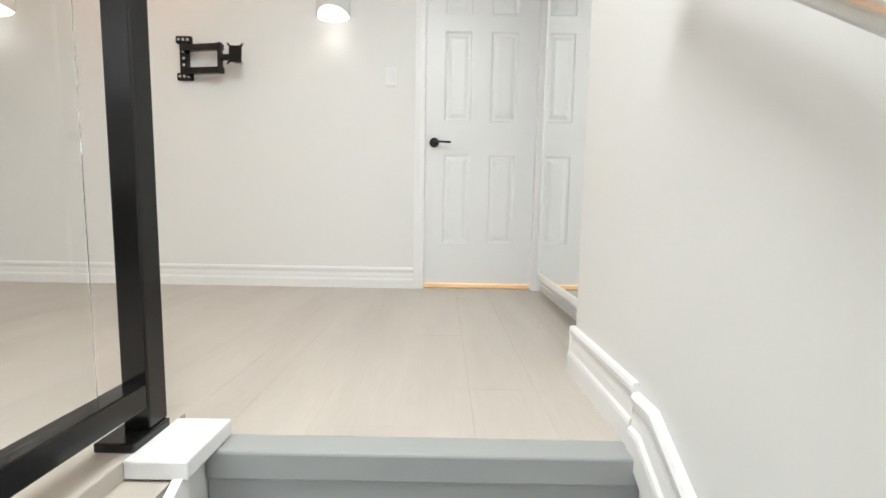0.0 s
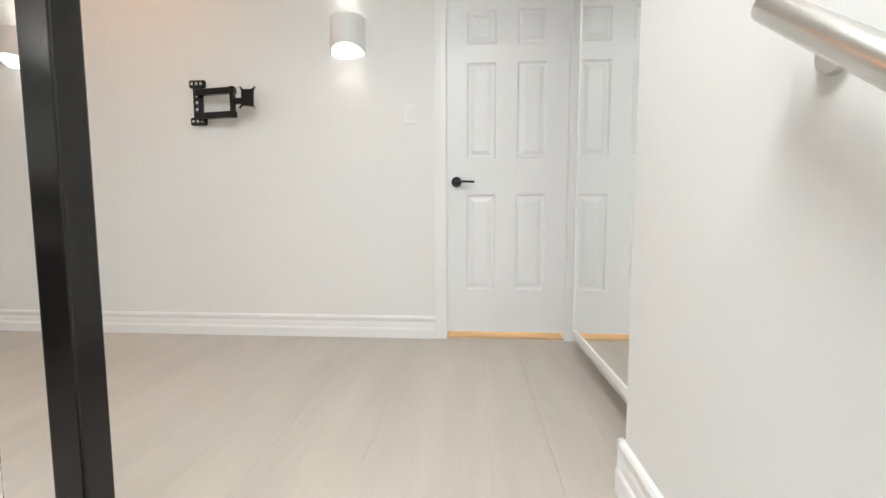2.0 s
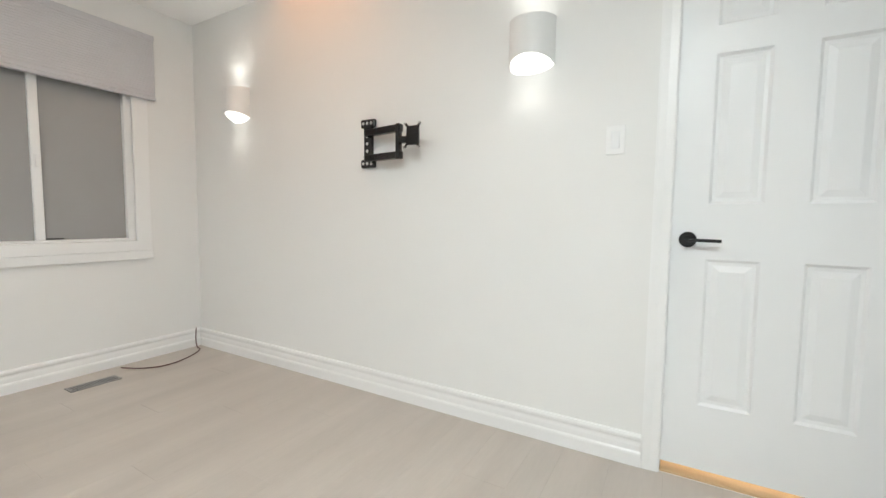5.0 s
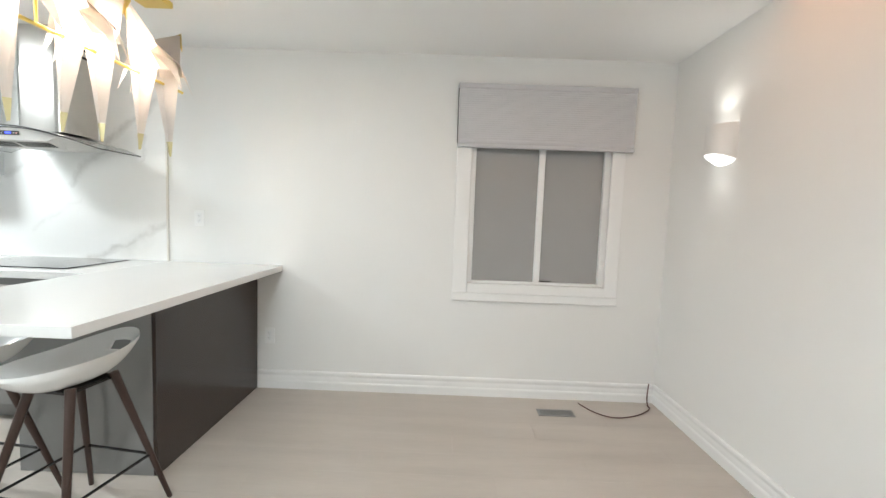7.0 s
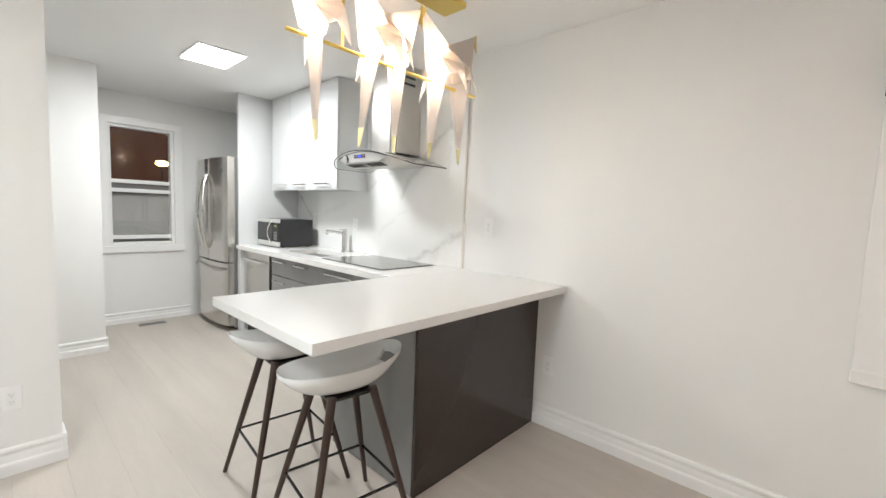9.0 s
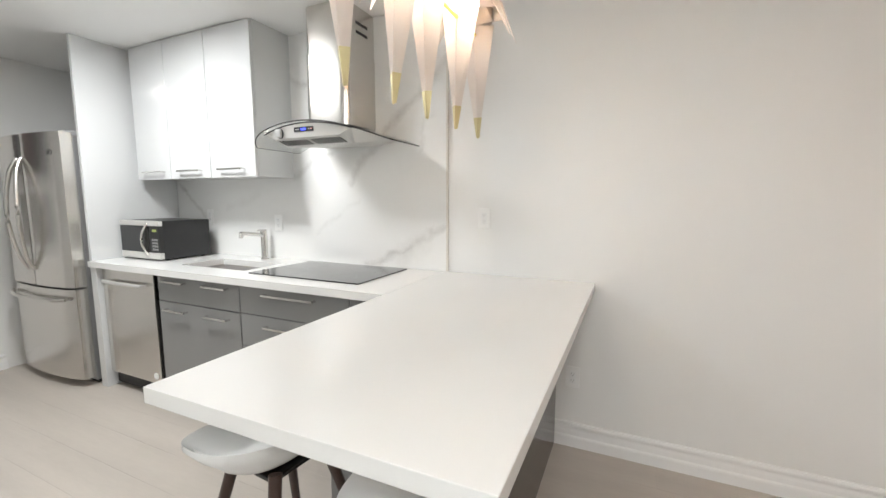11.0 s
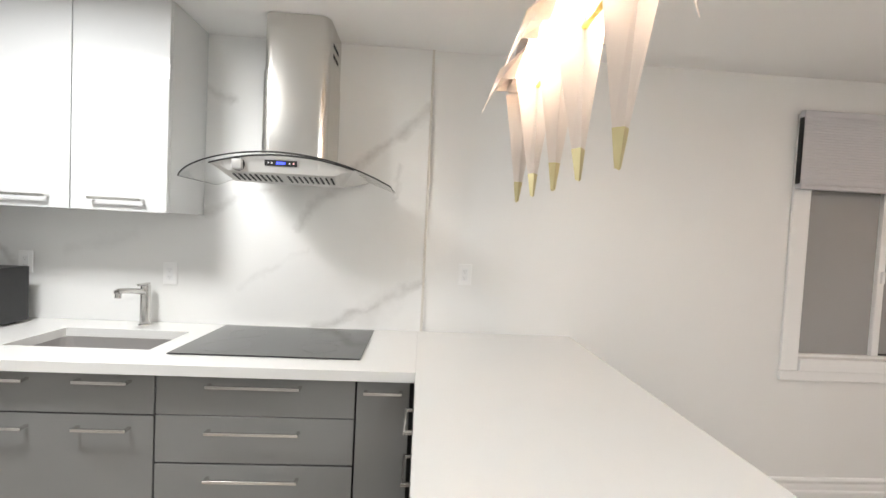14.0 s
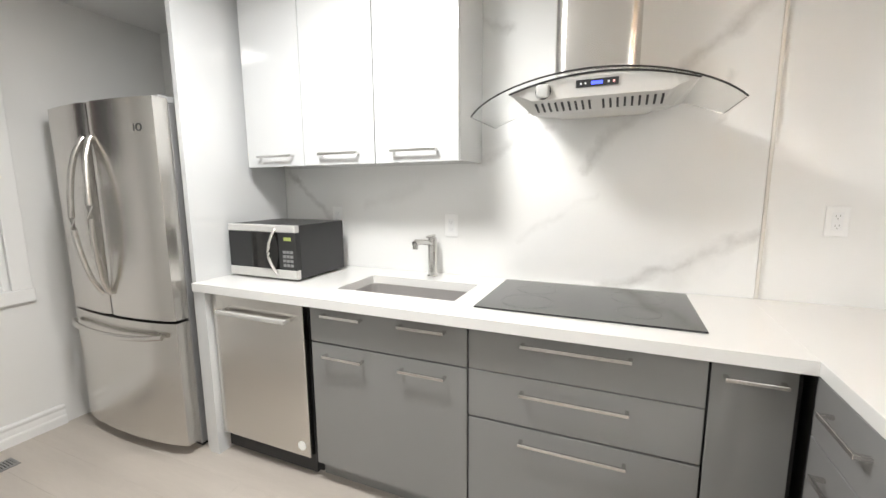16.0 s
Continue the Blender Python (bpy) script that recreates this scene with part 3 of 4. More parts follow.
# ---------------------------------------------------------------- glass guard rail and stair trim


def guard_rail():
    g = thing("guard_rail", "black metal post and bottom rail with clear glass beside the stairs", "railing", (2.706, -1.84, 0.04))
    px, py = 2.712, -1.838
    s = 0.027
    part("post", boxes((px - s, px + s, py - s, py + s, 0.06, 1.085), bevel=0.004), BLACK, g)
    part("base_plate", boxes((px - 0.045, px + 0.033, py - 0.080, py + 0.026, 0.0405, 0.06), bevel=0.004), BLACK, g)
    y1 = -2.95
    part("bottom_rail", boxes((px - 0.025, px + 0.025, y1, py - s, 0.107, 0.157), bevel=0.003), BLACK, g)
    gl = part("glass_pane", boxes((px - 0.002, px + 0.002, y1, -1.953, 0.15, 1.04)), GLASS, g, "clear glass pane")
    gl.visible_shadow = False


guard_rail()
setting("trim_curb", boxes((GUARD_X - 0.215, GUARD_X - 0.0905, -2.98, NOSE_Y + 0.09, 0.0005, 0.040), bevel=0.003), PLANK, "low laminate curb under the guard rail", "trim")
setting("trim_stair_cap", boxes((GUARD_X - 0.090, GUARD_X + 0.029, NOSE_Y - 0.098, NOSE_Y + 0.062, 0.004, 0.042), bevel=0.004), TRIM, "white painted cap at the head of the stairs", "trim")


def stair_stringer():
    slope = 0.18 / 0.28
    y1, y0 = NOSE_Y - 0.08, -5.2
    bm = prism([(y1, 0.02), (y1, -0.30), (y0, -0.30 - (y1 - y0) * slope), (y0, 0.02 - (y1 - y0) * slope)], "x", GUARD_X + 0.001, GUARD_X + 0.02)
    setting("trim_stringer", bm, TRIM, "white painted stair stringer", "trim")


stair_stringer()


def handrail():
    h = thing("handrail", "round brushed steel handrail on the stair wall", "handrail", (3.70, -2.4, 0.7))
    slope = 0.78
    y1, z1, x = -1.900, 0.990, 3.698
    y0 = -4.6
    part("rail", sweep([(x, y1, z1), (x, y0, z1 - (y1 - y0) * slope)], 0.0175, 18), STEEL, h, smooth=True)
    for y in (-1.936, -3.1, -4.3):
        z = z1 - (y1 - y) * slope
        part("bracket", sweep([(x + 0.004, y, z - 0.018), (x + 0.012, y, z - 0.024), (x + 0.035, y, z - 0.034), (STAIR_X - 0.006, y, z - 0.040)], 0.0042), DARK_METAL, h, "thin dark bracket arm", smooth=True)
        part("rose", tube(bmesh.new(), (STAIR_X - 0.008, y, z - 0.040), (STAIR_X - 0.0005, y, z - 0.040), 0.022, 0.025, 24), CHROME, h)


handrail()

# ---------------------------------------------------------------- kitchen
CT = 0.91
X_FRONT = 0.62


def bar_handle(name, m, length, parent, drop=0.0):
    """A square bar handle on two legs; it lies along local y and stands off along local x."""
    bm = bmesh.new()
    box(bm, 0.026, 0.034, -length / 2, length / 2, -0.006, 0.006, bevel=0.0015)
    for s in (-1, 1):
        box(bm, 0.0, 0.030, s * (length / 2 - 0.006) - 0.006, s * (length / 2 - 0.006) + 0.006, -0.005, 0.005, bevel=0.001)
    bm.transform(m)
    return part(name, bm, CHROME, parent)


def front(parent, y0, y1, z0, z1, mat, handles=(), x=X_FRONT, name="drawer_front", length=0.20):
    """A lacquered front 19 mm thick with bar handles at (y, z)."""
    f = part(name, boxes((x - 0.019, x, y0 + 0.0015, y1 - 0.0015, z0 + 0.0015, z1 - 0.0015), bevel=0.0015, seg=1), mat, parent)
    for hy, hz in handles:
        bar_handle("handle", Matrix.Translation((x, hy, hz)), length, f)
    return f


def base_unit(label, y0, y1, top=0.868):
    u = thing("base_cabinet", label, "cabinet", (0.3, (y0 + y1) / 2, 0), "base cabinets")
    part("body", boxes((0.01, X_FRONT - 0.021, y0 + 0.001, y1 - 0.001, 0.10, top)), CARCASS, u)
    part("plinth", boxes((0.05, 0.555, y0 + 0.001, y1 - 0.001, 0.0, 0.098)), CAB_GREY, u)
    return u


u = base_unit("glossy grey sink cabinet with a false drawer over a door", -5.339, -4.583, 0.68)
front(u, -5.322, -4.583, 0.695, 0.866, CAB_GREY, [(-5.143, 0.825), (-4.767, 0.825)])
front(u, -5.322, -4.583, 0.10, 0.692, CAB_GREY, [(-5.143, 0.643), (-4.767, 0.643)], name="door")
u = base_unit("glossy grey cabinet with three wide drawers under the cooktop", -4.581, -3.817)
front(u, -4.579, -3.817, 0.697, 0.866, CAB_GREY, [(-4.203, 0.82)], length=0.355)
front(u, -4.579, -3.817, 0.508, 0.696, CAB_GREY, [(-4.203, 0.64)], length=0.355)
front(u, -4.579, -3.817, 0.10, 0.504, CAB_GREY, [(-4.203, 0.452)], length=0.355)
u = base_unit("narrow glossy grey pull-out cabinet in the corner", -3.815, -3.587)
front(u, -3.813, -3.602, 0.10, 0.866, CAB_GREY, [(-3.707, 0.812)], name="door", length=0.15)


def peninsula():
    p = thing("peninsula_cabinet", "dark grey gloss peninsula cabinet under the worktop", "cabinet", (0.55, -3.227, 0))
    part("body", boxes((0.012, 1.045, -3.562, -2.932, 0.10, 0.868)), CARCASS, p)
    part("plinth", boxes((0.66, 1.03, -3.527, -2.937, 0.0, 0.098)), CAB_GREY, p)
    # the panel's brown is the mirrored floor, put into its colour
    part("back_panel", boxes((0.018, 1.064, -2.931, -2.913, 0.002, 0.868), bevel=0.0015, seg=1), CAB_REFLECT, p, "glossy back panel, brown floor reflection painted into its colour")
    part("end_panel", boxes((1.046, 1.064, -3.582, -2.932, 0.002, 0.868), bevel=0.0015, seg=1), CAB_GREY, p, "glossy dark grey end panel")
    for z0, z1 in ((0.70, 0.866), (0.508, 0.697), (0.10, 0.503)):
        f = part("drawer_front", boxes((0.665, 1.043, -3.582, -3.564, z0, z1), bevel=0.0015, seg=1), CAB_GREY, p)
        bar_handle("handle", pose(0.855, -3.582, z1 - 0.06, 0, 0, -90), 0.18, f)


peninsula()

wt = thing("worktop", "white quartz L-shaped worktop with undermount sink cutout", "worktop", (0.4, -4.027, CT))
SINK = (0.187, 0.495, -5.265, -4.685)


def worktop():
    x1, T0, T1 = 0.676, 0.87, CT
    s = SINK
    y_in, y_out, x_end = -3.585, -2.737, 1.682
    bm = bmesh.new()
    for r in ((0.003, x1, -5.999, s[2]), (0.003, s[0], s[2], s[3]), (s[1], x1, s[2], s[3]), (0.003, x1, s[3], y_in)):
        box(bm, *r, T0, T1)
    bmesh.ops.remove_doubles(bm, verts=bm.verts, dist=1e-5)
    inner = [f for f in bm.faces if len([1 for g in bm.faces if g is not f and (g.calc_center_median() - f.calc_center_median()).length < 1e-5])]
    bmesh.ops.delete(bm, geom=inner, context="FACES")
    bmesh.ops.recalc_face_normals(bm, faces=bm.faces)
    part("slab", bm, QUARTZ, wt)
    part("peninsula_slab", boxes((0.003, x_end, y_in + 0.0004, y_out, T0, T1), bevel=0.002, seg=2), QUARTZ, wt)


worktop()


def sink():
    s = SINK
    k = thing("sink", "stainless steel undermount kitchen sink", "sink", ((s[0] + s[1]) / 2, (s[2] + s[3]) / 2, 0.87))
    bm = bmesh.new()

    def rounded(inset, z, rad):
        pts = []
        x0, x1, y0, y1 = s[0] + inset, s[1] - inset, s[2] + inset, s[3] - inset
        for cx, cy, a0 in ((x1 - rad, y1 - rad, 0), (x0 + rad, y1 - rad, 90), (x0 + rad, y0 + rad, 180), (x1 - rad, y0 + rad, 270)):
            for i in range(6):
                a = radians(a0 + i * 18)
                pts.append(bm.verts.new((cx + rad * math.cos(a), cy + rad * math.sin(a), z)))
        return pts
    rs = [rounded(-0.012, 0.869, 0.03), rounded(0.002, 0.869, 0.04), rounded(0.006, 0.73, 0.05), rounded(0.03, 0.70, 0.05), rounded(0.15, 0.696, 0.015)]
    for a, b in zip(rs, rs[1:]):
        for i in range(24):
            bm.faces.new((a[i], a[(i + 1) % 24], b[(i + 1) % 24], b[i]))
    bm.faces.new(rs[-1])
    part("bowl", bm, material("sink_steel", (0.36, 0.345, 0.335), 0.42, 0.2, vary=0.04, bump=0.04, bump_scale=120), k, smooth=True)
    cx, cy = (s[0] + s[1]) / 2, (s[2] + s[3]) / 2
    bm = bmesh.new()
    tube(bm, (cx, cy, 0.6965), (cx, cy, 0.700), 0.045, 0.042, 24)
    part("drain", bm, CHROME, k)


sink()


def faucet():
    f = thing("kitchen_faucet", "brushed nickel single-lever kitchen faucet", "faucet", (0.075, -4.974, CT))
    x, y = 0.075, -4.974
    bm = bmesh.new()
    tube(bm, (x, y, CT), (x, y, CT + 0.006), 0.030, 0.028, 24)
    tube(bm, (x, y, CT + 0.006), (x, y, CT + 0.20), 0.0235, 0.0225, 24)
    part("body", bm, CHROME, f, smooth=True)
    part("spout", sweep([(x, y, CT + 0.165), (x + 0.06, y, CT + 0.180), (x + 0.13, y, CT + 0.192), (x + 0.185, y, CT + 0.198), (x + 0.20, y, CT + 0.192)], 0.0135, 14), CHROME, f, smooth=True)
    part("aerator", tube(bmesh.new(), (x + 0.188, y, CT + 0.193), (x + 0.192, y, CT + 0.165), 0.014, 0.013, 14), CHROME, f)
    part("lever", boxes((x - 0.025, x + 0.055, y - 0.010, y + 0.010, CT + 0.203, CT + 0.214), bevel=0.004), CHROME, f)


faucet()


def cooktop():
    c = thing("cooktop", "black glass cooktop set on the worktop", "cooktop", (0.3, -4.197, CT))
    part("glass_plate", boxes((0.05, 0.55, -4.584, -3.814, CT + 0.0005, CT + 0.007), bevel=0.002), material("black_ceramic_glass", (0.022, 0.022, 0.023), 0.09, vary=0.1, coat=0.5), c)
    ring = material("cooktop_mark", (0.10, 0.10, 0.10), 0.3)
    for x, y, r in ((0.20, -4.407, 0.085), (0.20, -4.007, 0.10), (0.41, -4.407, 0.10), (0.41, -4.007, 0.075)):
        bm = bmesh.new()
        n = 40
        a = [bm.verts.new((x + r * math.cos(i * 2 * math.pi / n), y + r * math.sin(i * 2 * math.pi / n), CT + 0.0073)) for i in range(n)]
        b = [bm.verts.new((x + (r - 0.0015) * math.cos(i * 2 * math.pi / n), y + (r - 0.0015) * math.sin(i * 2 * math.pi / n), CT + 0.0073)) for i in range(n)]
        for i in range(n):
            bm.faces.new((a[i], a[(i + 1) % n], b[(i + 1) % n], b[i]))
        part("zone_ring", bm, ring, c)


cooktop()


def dishwasher():
    d = thing("dishwasher", "stainless steel built-in dishwasher with a bar handle", "dishwasher", (0.3, -5.637, 0))
    y0, y1 = -5.932, -5.352
    part("body", boxes((0.02, 0.59, y0, y1, 0.02, 0.862)), CARCASS, d)
    part("door", boxes((0.592, 0.630, y0 + 0.003, y1 - 0.003, 0.115, 0.862), bevel=0.006, seg=3), STEEL, d, "brushed stainless door")
    bm = bmesh.new()
    box(bm, 0.655, 0.675, y0 + 0.075, y1 - 0.075, 0.768, 0.788, bevel=0.004)
    for y in (y0 + 0.085, y1 - 0.085):
        box(bm, 0.628, 0.66, y - 0.010, y + 0.010, 0.771, 0.785, bevel=0.002)
    part("handle", bm, STEEL_H, d, "brushed steel bar handle")
    part("kick_plate", boxes((0.10, 0.55, y0, y1, 0.0005, 0.018)), CARCASS, d)
    part("badge", tube(bmesh.new(), (0.6305, -5.402, 0.17), (0.633, -5.402, 0.17), 0.022, 0.022, 24), TRIM, d, "round white sticker")


dishwasher()


def upper_cabinet(y0, y1, hy, label):
    u = thing("wall_cabinet", label, "cabinet", (0.16, (y0 + y1) / 2, 1.48), "wall cabinets")
    part("body", boxes((0.014, 0.31, y0 + 0.0005, y1 - 0.0005, 1.482, ROOM_H - 0.002)), CAB_WHITE, u)
    f = part("door", boxes((0.3115, 0.330, y0 + 0.0015, y1 - 0.0015, 1.478, ROOM_H - 0.006), bevel=0.0015, seg=1), CAB_WHITE, u, "glossy white door")
    bar_handle("handle", Matrix.Translation((0.330, hy, 1.53)), 0.225, f)


for a, b, hy in ((-5.945, -5.562, -5.736), (-5.560, -5.144, -5.340), (-5.142, -4.727, -4.936)):
    upper_cabinet(a, b, hy, "tall glossy white wall cabinet with a steel bar handle")

setting("gable_panel", boxes((0.003, 0.648, -6.032, -6.002, 0.0, ROOM_H - 0.001), bevel=0.001), CAB_WHITE, "white gloss gable panel beside the refrigerator", "panel")
setting("gable_filler", boxes((0.003, 0.66, -6.001, -5.936, 0.0, 0.868), bevel=0.001), CAB_WHITE, "white filler panel beside the dishwasher", "panel")


def marble():
    """White slab with soft grey veins that wander along given lines (y, z)."""
    mat = bpy.data.materials.new("white_marble_slab")
    mat.use_nodes = True
    nt = mat.node_tree
    bsdf = nt.nodes["Principled BSDF"]
    bsdf.inputs["Roughness"].default_value = 0.5
    bsdf.inputs["Specular IOR Level"].default_value = 0.3
    geo = nt.nodes.new("ShaderNodeNewGeometry")

    def vec(op, a, bb=None, c=None, out=0):
        n = nt.nodes.new("ShaderNodeVectorMath")
        n.operation = op
        for k, v in enumerate((a, bb, c)):
            if v is None:
                continue
            if isinstance(v, tuple):
                n.inputs[k].default_value = v
            else:
                nt.links.new(v, n.inputs[k])
        return n.outputs[out]

    def num(op, a, bb=0.0, clamp=False):
        n = nt.nodes.new("ShaderNodeMath")
        n.operation, n.use_clamp = op, clamp
        for k, v in enumerate((a, bb)):
            if isinstance(v, (int, float)):
                n.inputs[k].default_value = v
            else:
                nt.links.new(v, n.inputs[k])
        return n.outputs[0]

    def tex(scale, detail):
        n = nt.nodes.new("ShaderNodeTexNoise")
        n.inputs["Scale"].default_value, n.inputs["Detail"].default_value, n.inputs["Roughness"].default_value = scale, detail, 0.62
        nt.links.new(geo.outputs["Position"], n.inputs["Vector"])
        return n
    warp = vec("MULTIPLY", vec("SUBTRACT", tex(3.2, 7).outputs["Color"], (0.5, 0.5, 0.5)), (0.0, 0.22, 0.22))
    place = vec("MULTIPLY", vec("ADD", geo.outputs["Position"], warp), (0.0, 1.0, 1.0))
    total = 0.0
    fade = tex(5.5, 4).outputs["Fac"]
    for y0, z0, y1, z1, width, strength in (
            (-4.25, 1.44, -3.90, 1.82, 0.020, 0.62), (-3.90, 1.82, -3.55, 2.09, 0.026, 0.75), (-3.74, 1.64, -3.70, 1.78, 0.012, 0.4),
            (-4.16, 0.91, -3.80, 1.04, 0.024, 0.8), (-3.80, 1.04, -3.66, 1.14, 0.030, 0.85), (-3.66, 1.14, -3.55, 1.17, 0.022, 0.6), (-3.86, 0.99, -3.72, 1.06, 0.060, 0.45),
            (-5.97, 1.45, -5.68, 1.22, 0.014, 0.75), (-4.72, 1.50, -4.40, 1.64, 0.018, 0.5), (-4.76, 2.21, -4.60, 2.08, 0.020, 0.7), (-5.40, 1.30, -5.05, 1.38, 0.030, 0.25),
            (-4.55, 1.12, -4.20, 1.30, 0.016, 0.22)):
        d = Vector((0, y1 - y0, z1 - z0))
        rel = vec("SUBTRACT", place, (0.0, y0, z0))
        t = num("DIVIDE", vec("DOT_PRODUCT", rel, tuple(d), out=1), d.length_squared, True)
        foot = vec("SCALE", tuple(d))
        nt.links.new(t, foot.node.inputs["Scale"])
        dist = vec("LENGTH", vec("SUBTRACT", rel, foot), out=1)
        m = num("SUBTRACT", 1.0, num("DIVIDE", dist, width * 1.6), True)
        m = num("MULTIPLY", num("MULTIPLY", m, strength * 0.8), num("ADD", num("MULTIPLY", fade, 2.2), -0.45, True))
        total = m if isinstance(total, float) else num("MAXIMUM", total, m)
    cloud = num("MULTIPLY", num("SUBTRACT", tex(2.0, 3).outputs["Fac"], 0.5, True), 0.25)
    mix = nt.nodes.new("ShaderNodeMix")
    mix.data_type = "RGBA"
    mix.inputs["A"].default_value, mix.inputs["B"].default_value = (0.80, 0.80, 0.79, 1), (0.38, 0.365, 0.345, 1)
    nt.links.new(num("ADD", total, cloud, True), mix.inputs["Factor"])
    nt.links.new(mix.outputs["Result"], bsdf.inputs["Base Color"])
    return mat


setting("backsplash", boxes((0.0005, 0.012, -6.001, -3.572, CT + 0.001, ROOM_H - 0.002)), marble(), "white marble-look slab backsplash with grey veins", "backsplash")
setting("trim_backsplash", boxes((0.0005, 0.016, -3.571, -3.558, CT + 0.001, ROOM_H - 0.002), bevel=0.002), material("beige_edge_trim", (0.70, 0.67, 0.62), 0.4), "beige edge trim of the backsplash", "trim")


def range_hood():
    yc = -4.178
    h = thing("range_hood", "stainless steel chimney range hood with a curved glass canopy", "range hood", (0.25, yc, 1.62))
    w, d, r, cc = 0.153, 0.29, 0.05, yc - 0.022
    pts = [(0.014, cc - w), (d - r, cc - w)]
    pts += [(d - r + r * math.sin(radians(a)), cc - w + r - r * math.cos(radians(a))) for a in (15, 30, 45, 60, 75, 90)]
    pts += [(d - r + r * math.cos(radians(a)), cc + w - r + r * math.sin(radians(a))) for a in (0, 15, 30, 45, 60, 75, 90)]
    pts += [(0.014, cc + w)]
    part("chimney_upper", prism([(0.014 + (x - 0.014) * 0.985, cc + (y - cc) * 0.975) for x, y in pts], "z", 2.16, ROOM_H - 0.003), STEEL, h, smooth=True)
    part("chimney_lower", prism(pts, "z", 1.755, 2.16), STEEL, h, smooth=True)
    for s in (-1, 1):
        for i in range(2):
            z = 2.27 + 0.05 * i
            part("vent_slot", boxes((0.08, 0.19, cc + s * (w * 0.975) - 0.001, cc + s * (w * 0.975) + 0.0012, z, z + 0.016)), CARCASS, h)

    def arc(u):
        return 1.745 - 0.10 * u * u
    half, wide = 0.452, 0.298
    # body: arched top under the glass, lens-shaped control band in front, shallow slanted filter face below
    bm = bmesh.new()
    n = 24
    rings = []
    for i in range(n + 1):
        k = -1 + 2 * i / n
        yt, yl = yc + wide * k, yc + 0.235 * k
        zt = arc(wide * k / half) - 0.005
        zb = 1.664 + (zt - 0.006 - 1.664) * max(0.0, (abs(k) - 0.74) / 0.26)
        bow = 0.018 * k * k
        rings.append([bm.verts.new(p) for p in ((0.014, yt, zt), (0.497 - bow, yt, zt), (0.488 - bow, yc + 0.292 * k, zb), (0.37, yl, min(zb, 1.634)), (0.014, yl, min(zb, 1.676)))])
    for a, b in zip(rings, rings[1:]):
        for i in range(5):
            bm.faces.new((a[i], a[(i + 1) % 5], b[(i + 1) % 5], b[i]))
    bm.faces.new(rings[0])
    bm.faces.new(rings[-1][::-1])
    part("body", bm, STEEL_H, h, "stainless hood body")
    part("seam_strip", sweep([(0.498 - 0.018 * k * k, yc + wide * k, arc(wide * k / half) - 0.008) for k in [-1 + i / 12 for i in range(25)]], 0.0035, 6), CARCASS, h, "dark seam under the glass")
    band = Matrix.Translation((0.4935, yc, 1.704)) @ Matrix.Rotation(radians(7), 4, "Y")
    bm = boxes((0.0, 0.003, -0.066, 0.066, -0.012, 0.012), bevel=0.001)
    bm.transform(band)
    disp = part("display_panel", bm, CARCASS, h, "black control strip")
    bm = boxes((0.003, 0.0036, -0.018, 0.018, -0.005, 0.005))
    bm.transform(band)
    part("display", bm, glowing("blue_display", (0.05, 0.08, 1.0), 2.4, (0, 0, 0.05)), disp, "lit blue digits")
    for y in (-0.05, -0.036, 0.036, 0.052):
        bm = boxes((0.003, 0.0036, y - 0.003, y + 0.003, -0.003, 0.003))
        bm.transform(band)
        part("touch_key", bm, glowing("red_key", (1.0, 0.15, 0.1), 0.8) if y == 0.052 else TRIM, disp)
    seat = band @ Matrix.Translation((-0.004, -0.175, -0.012))
    bm = tube(bmesh.new(), seat @ Vector((-0.006, 0, 0)), seat @ Vector((0.004, 0, 0)), 0.027, 0.027, 28)
    part("knob_ring", bm, CARCASS, h, "dark ring round the knob", smooth=True)
    bm = boxes((0.004, 0.018, -0.023, 0.023, -0.023, 0.023), bevel=0.010, seg=3)
    bm.transform(seat)
    part("knob", bm, material("pale_knob", (0.55, 0.55, 0.54), 0.3), h, "pale rounded-square knob", smooth=True)
    slant = math.atan2(0.030, 0.118)
    for i in range(18):
        y = yc - 0.205 + i * 0.0225 + (0.022 if i > 8 else 0.0)
        bm = boxes((-0.034, 0.034, -0.0035, 0.0035, -0.002, 0.0015))
        bm.transform(Matrix.Translation((0.428, y, 1.6478)) @ Matrix.Rotation(-slant, 4, "Y"))
        part("filter_slot", bm, CARCASS, h)
    bm = bmesh.new()
    n = 32
    top, bot = [], []
    for i in range(n + 1):
        u = -1 + 2 * i / n
        y, z, xf = yc - 0.018 + half * 1.02 * u, arc(u), 0.520 - 0.055 * u * u - 0.09 * u ** 6
        top.append((bm.verts.new((0.03, y, z + 0.003)), bm.verts.new((xf, y, z + 0.003))))
        bot.append((bm.verts.new((0.03, y, z - 0.003)), bm.verts.new((xf, y, z - 0.003))))
    for i in range(n):
        bm.faces.new((top[i][0], top[i][1], top[i + 1][1], top[i + 1][0]))
        bm.faces.new((bot[i][1], bot[i][0], bot[i + 1][0], bot[i + 1][1]))
        for k in (0, 1):
            bm.faces.new((top[i][k], top[i + 1][k], bot[i + 1][k], bot[i][k]))
    for i in (0, n):
        bm.faces.new((top[i][0], top[i][1], bot[i][1], bot[i][0]))
    g = part("glass_canopy", bm, glass("tinted_glass", (0.95, 0.965, 0.96)), h, "curved clear glass canopy", smooth=True)
    g.visible_shadow = False
    part("canopy_edge", sweep([(0.521 - 0.055 * u * u - 0.09 * u ** 6, yc - 0.018 + half * 1.02 * u, arc(u)) for u in [-1 + i / 20 for i in range(41)]], 0.0030, 6), CARCASS, h, "dark polished glass edge")


range_hood()


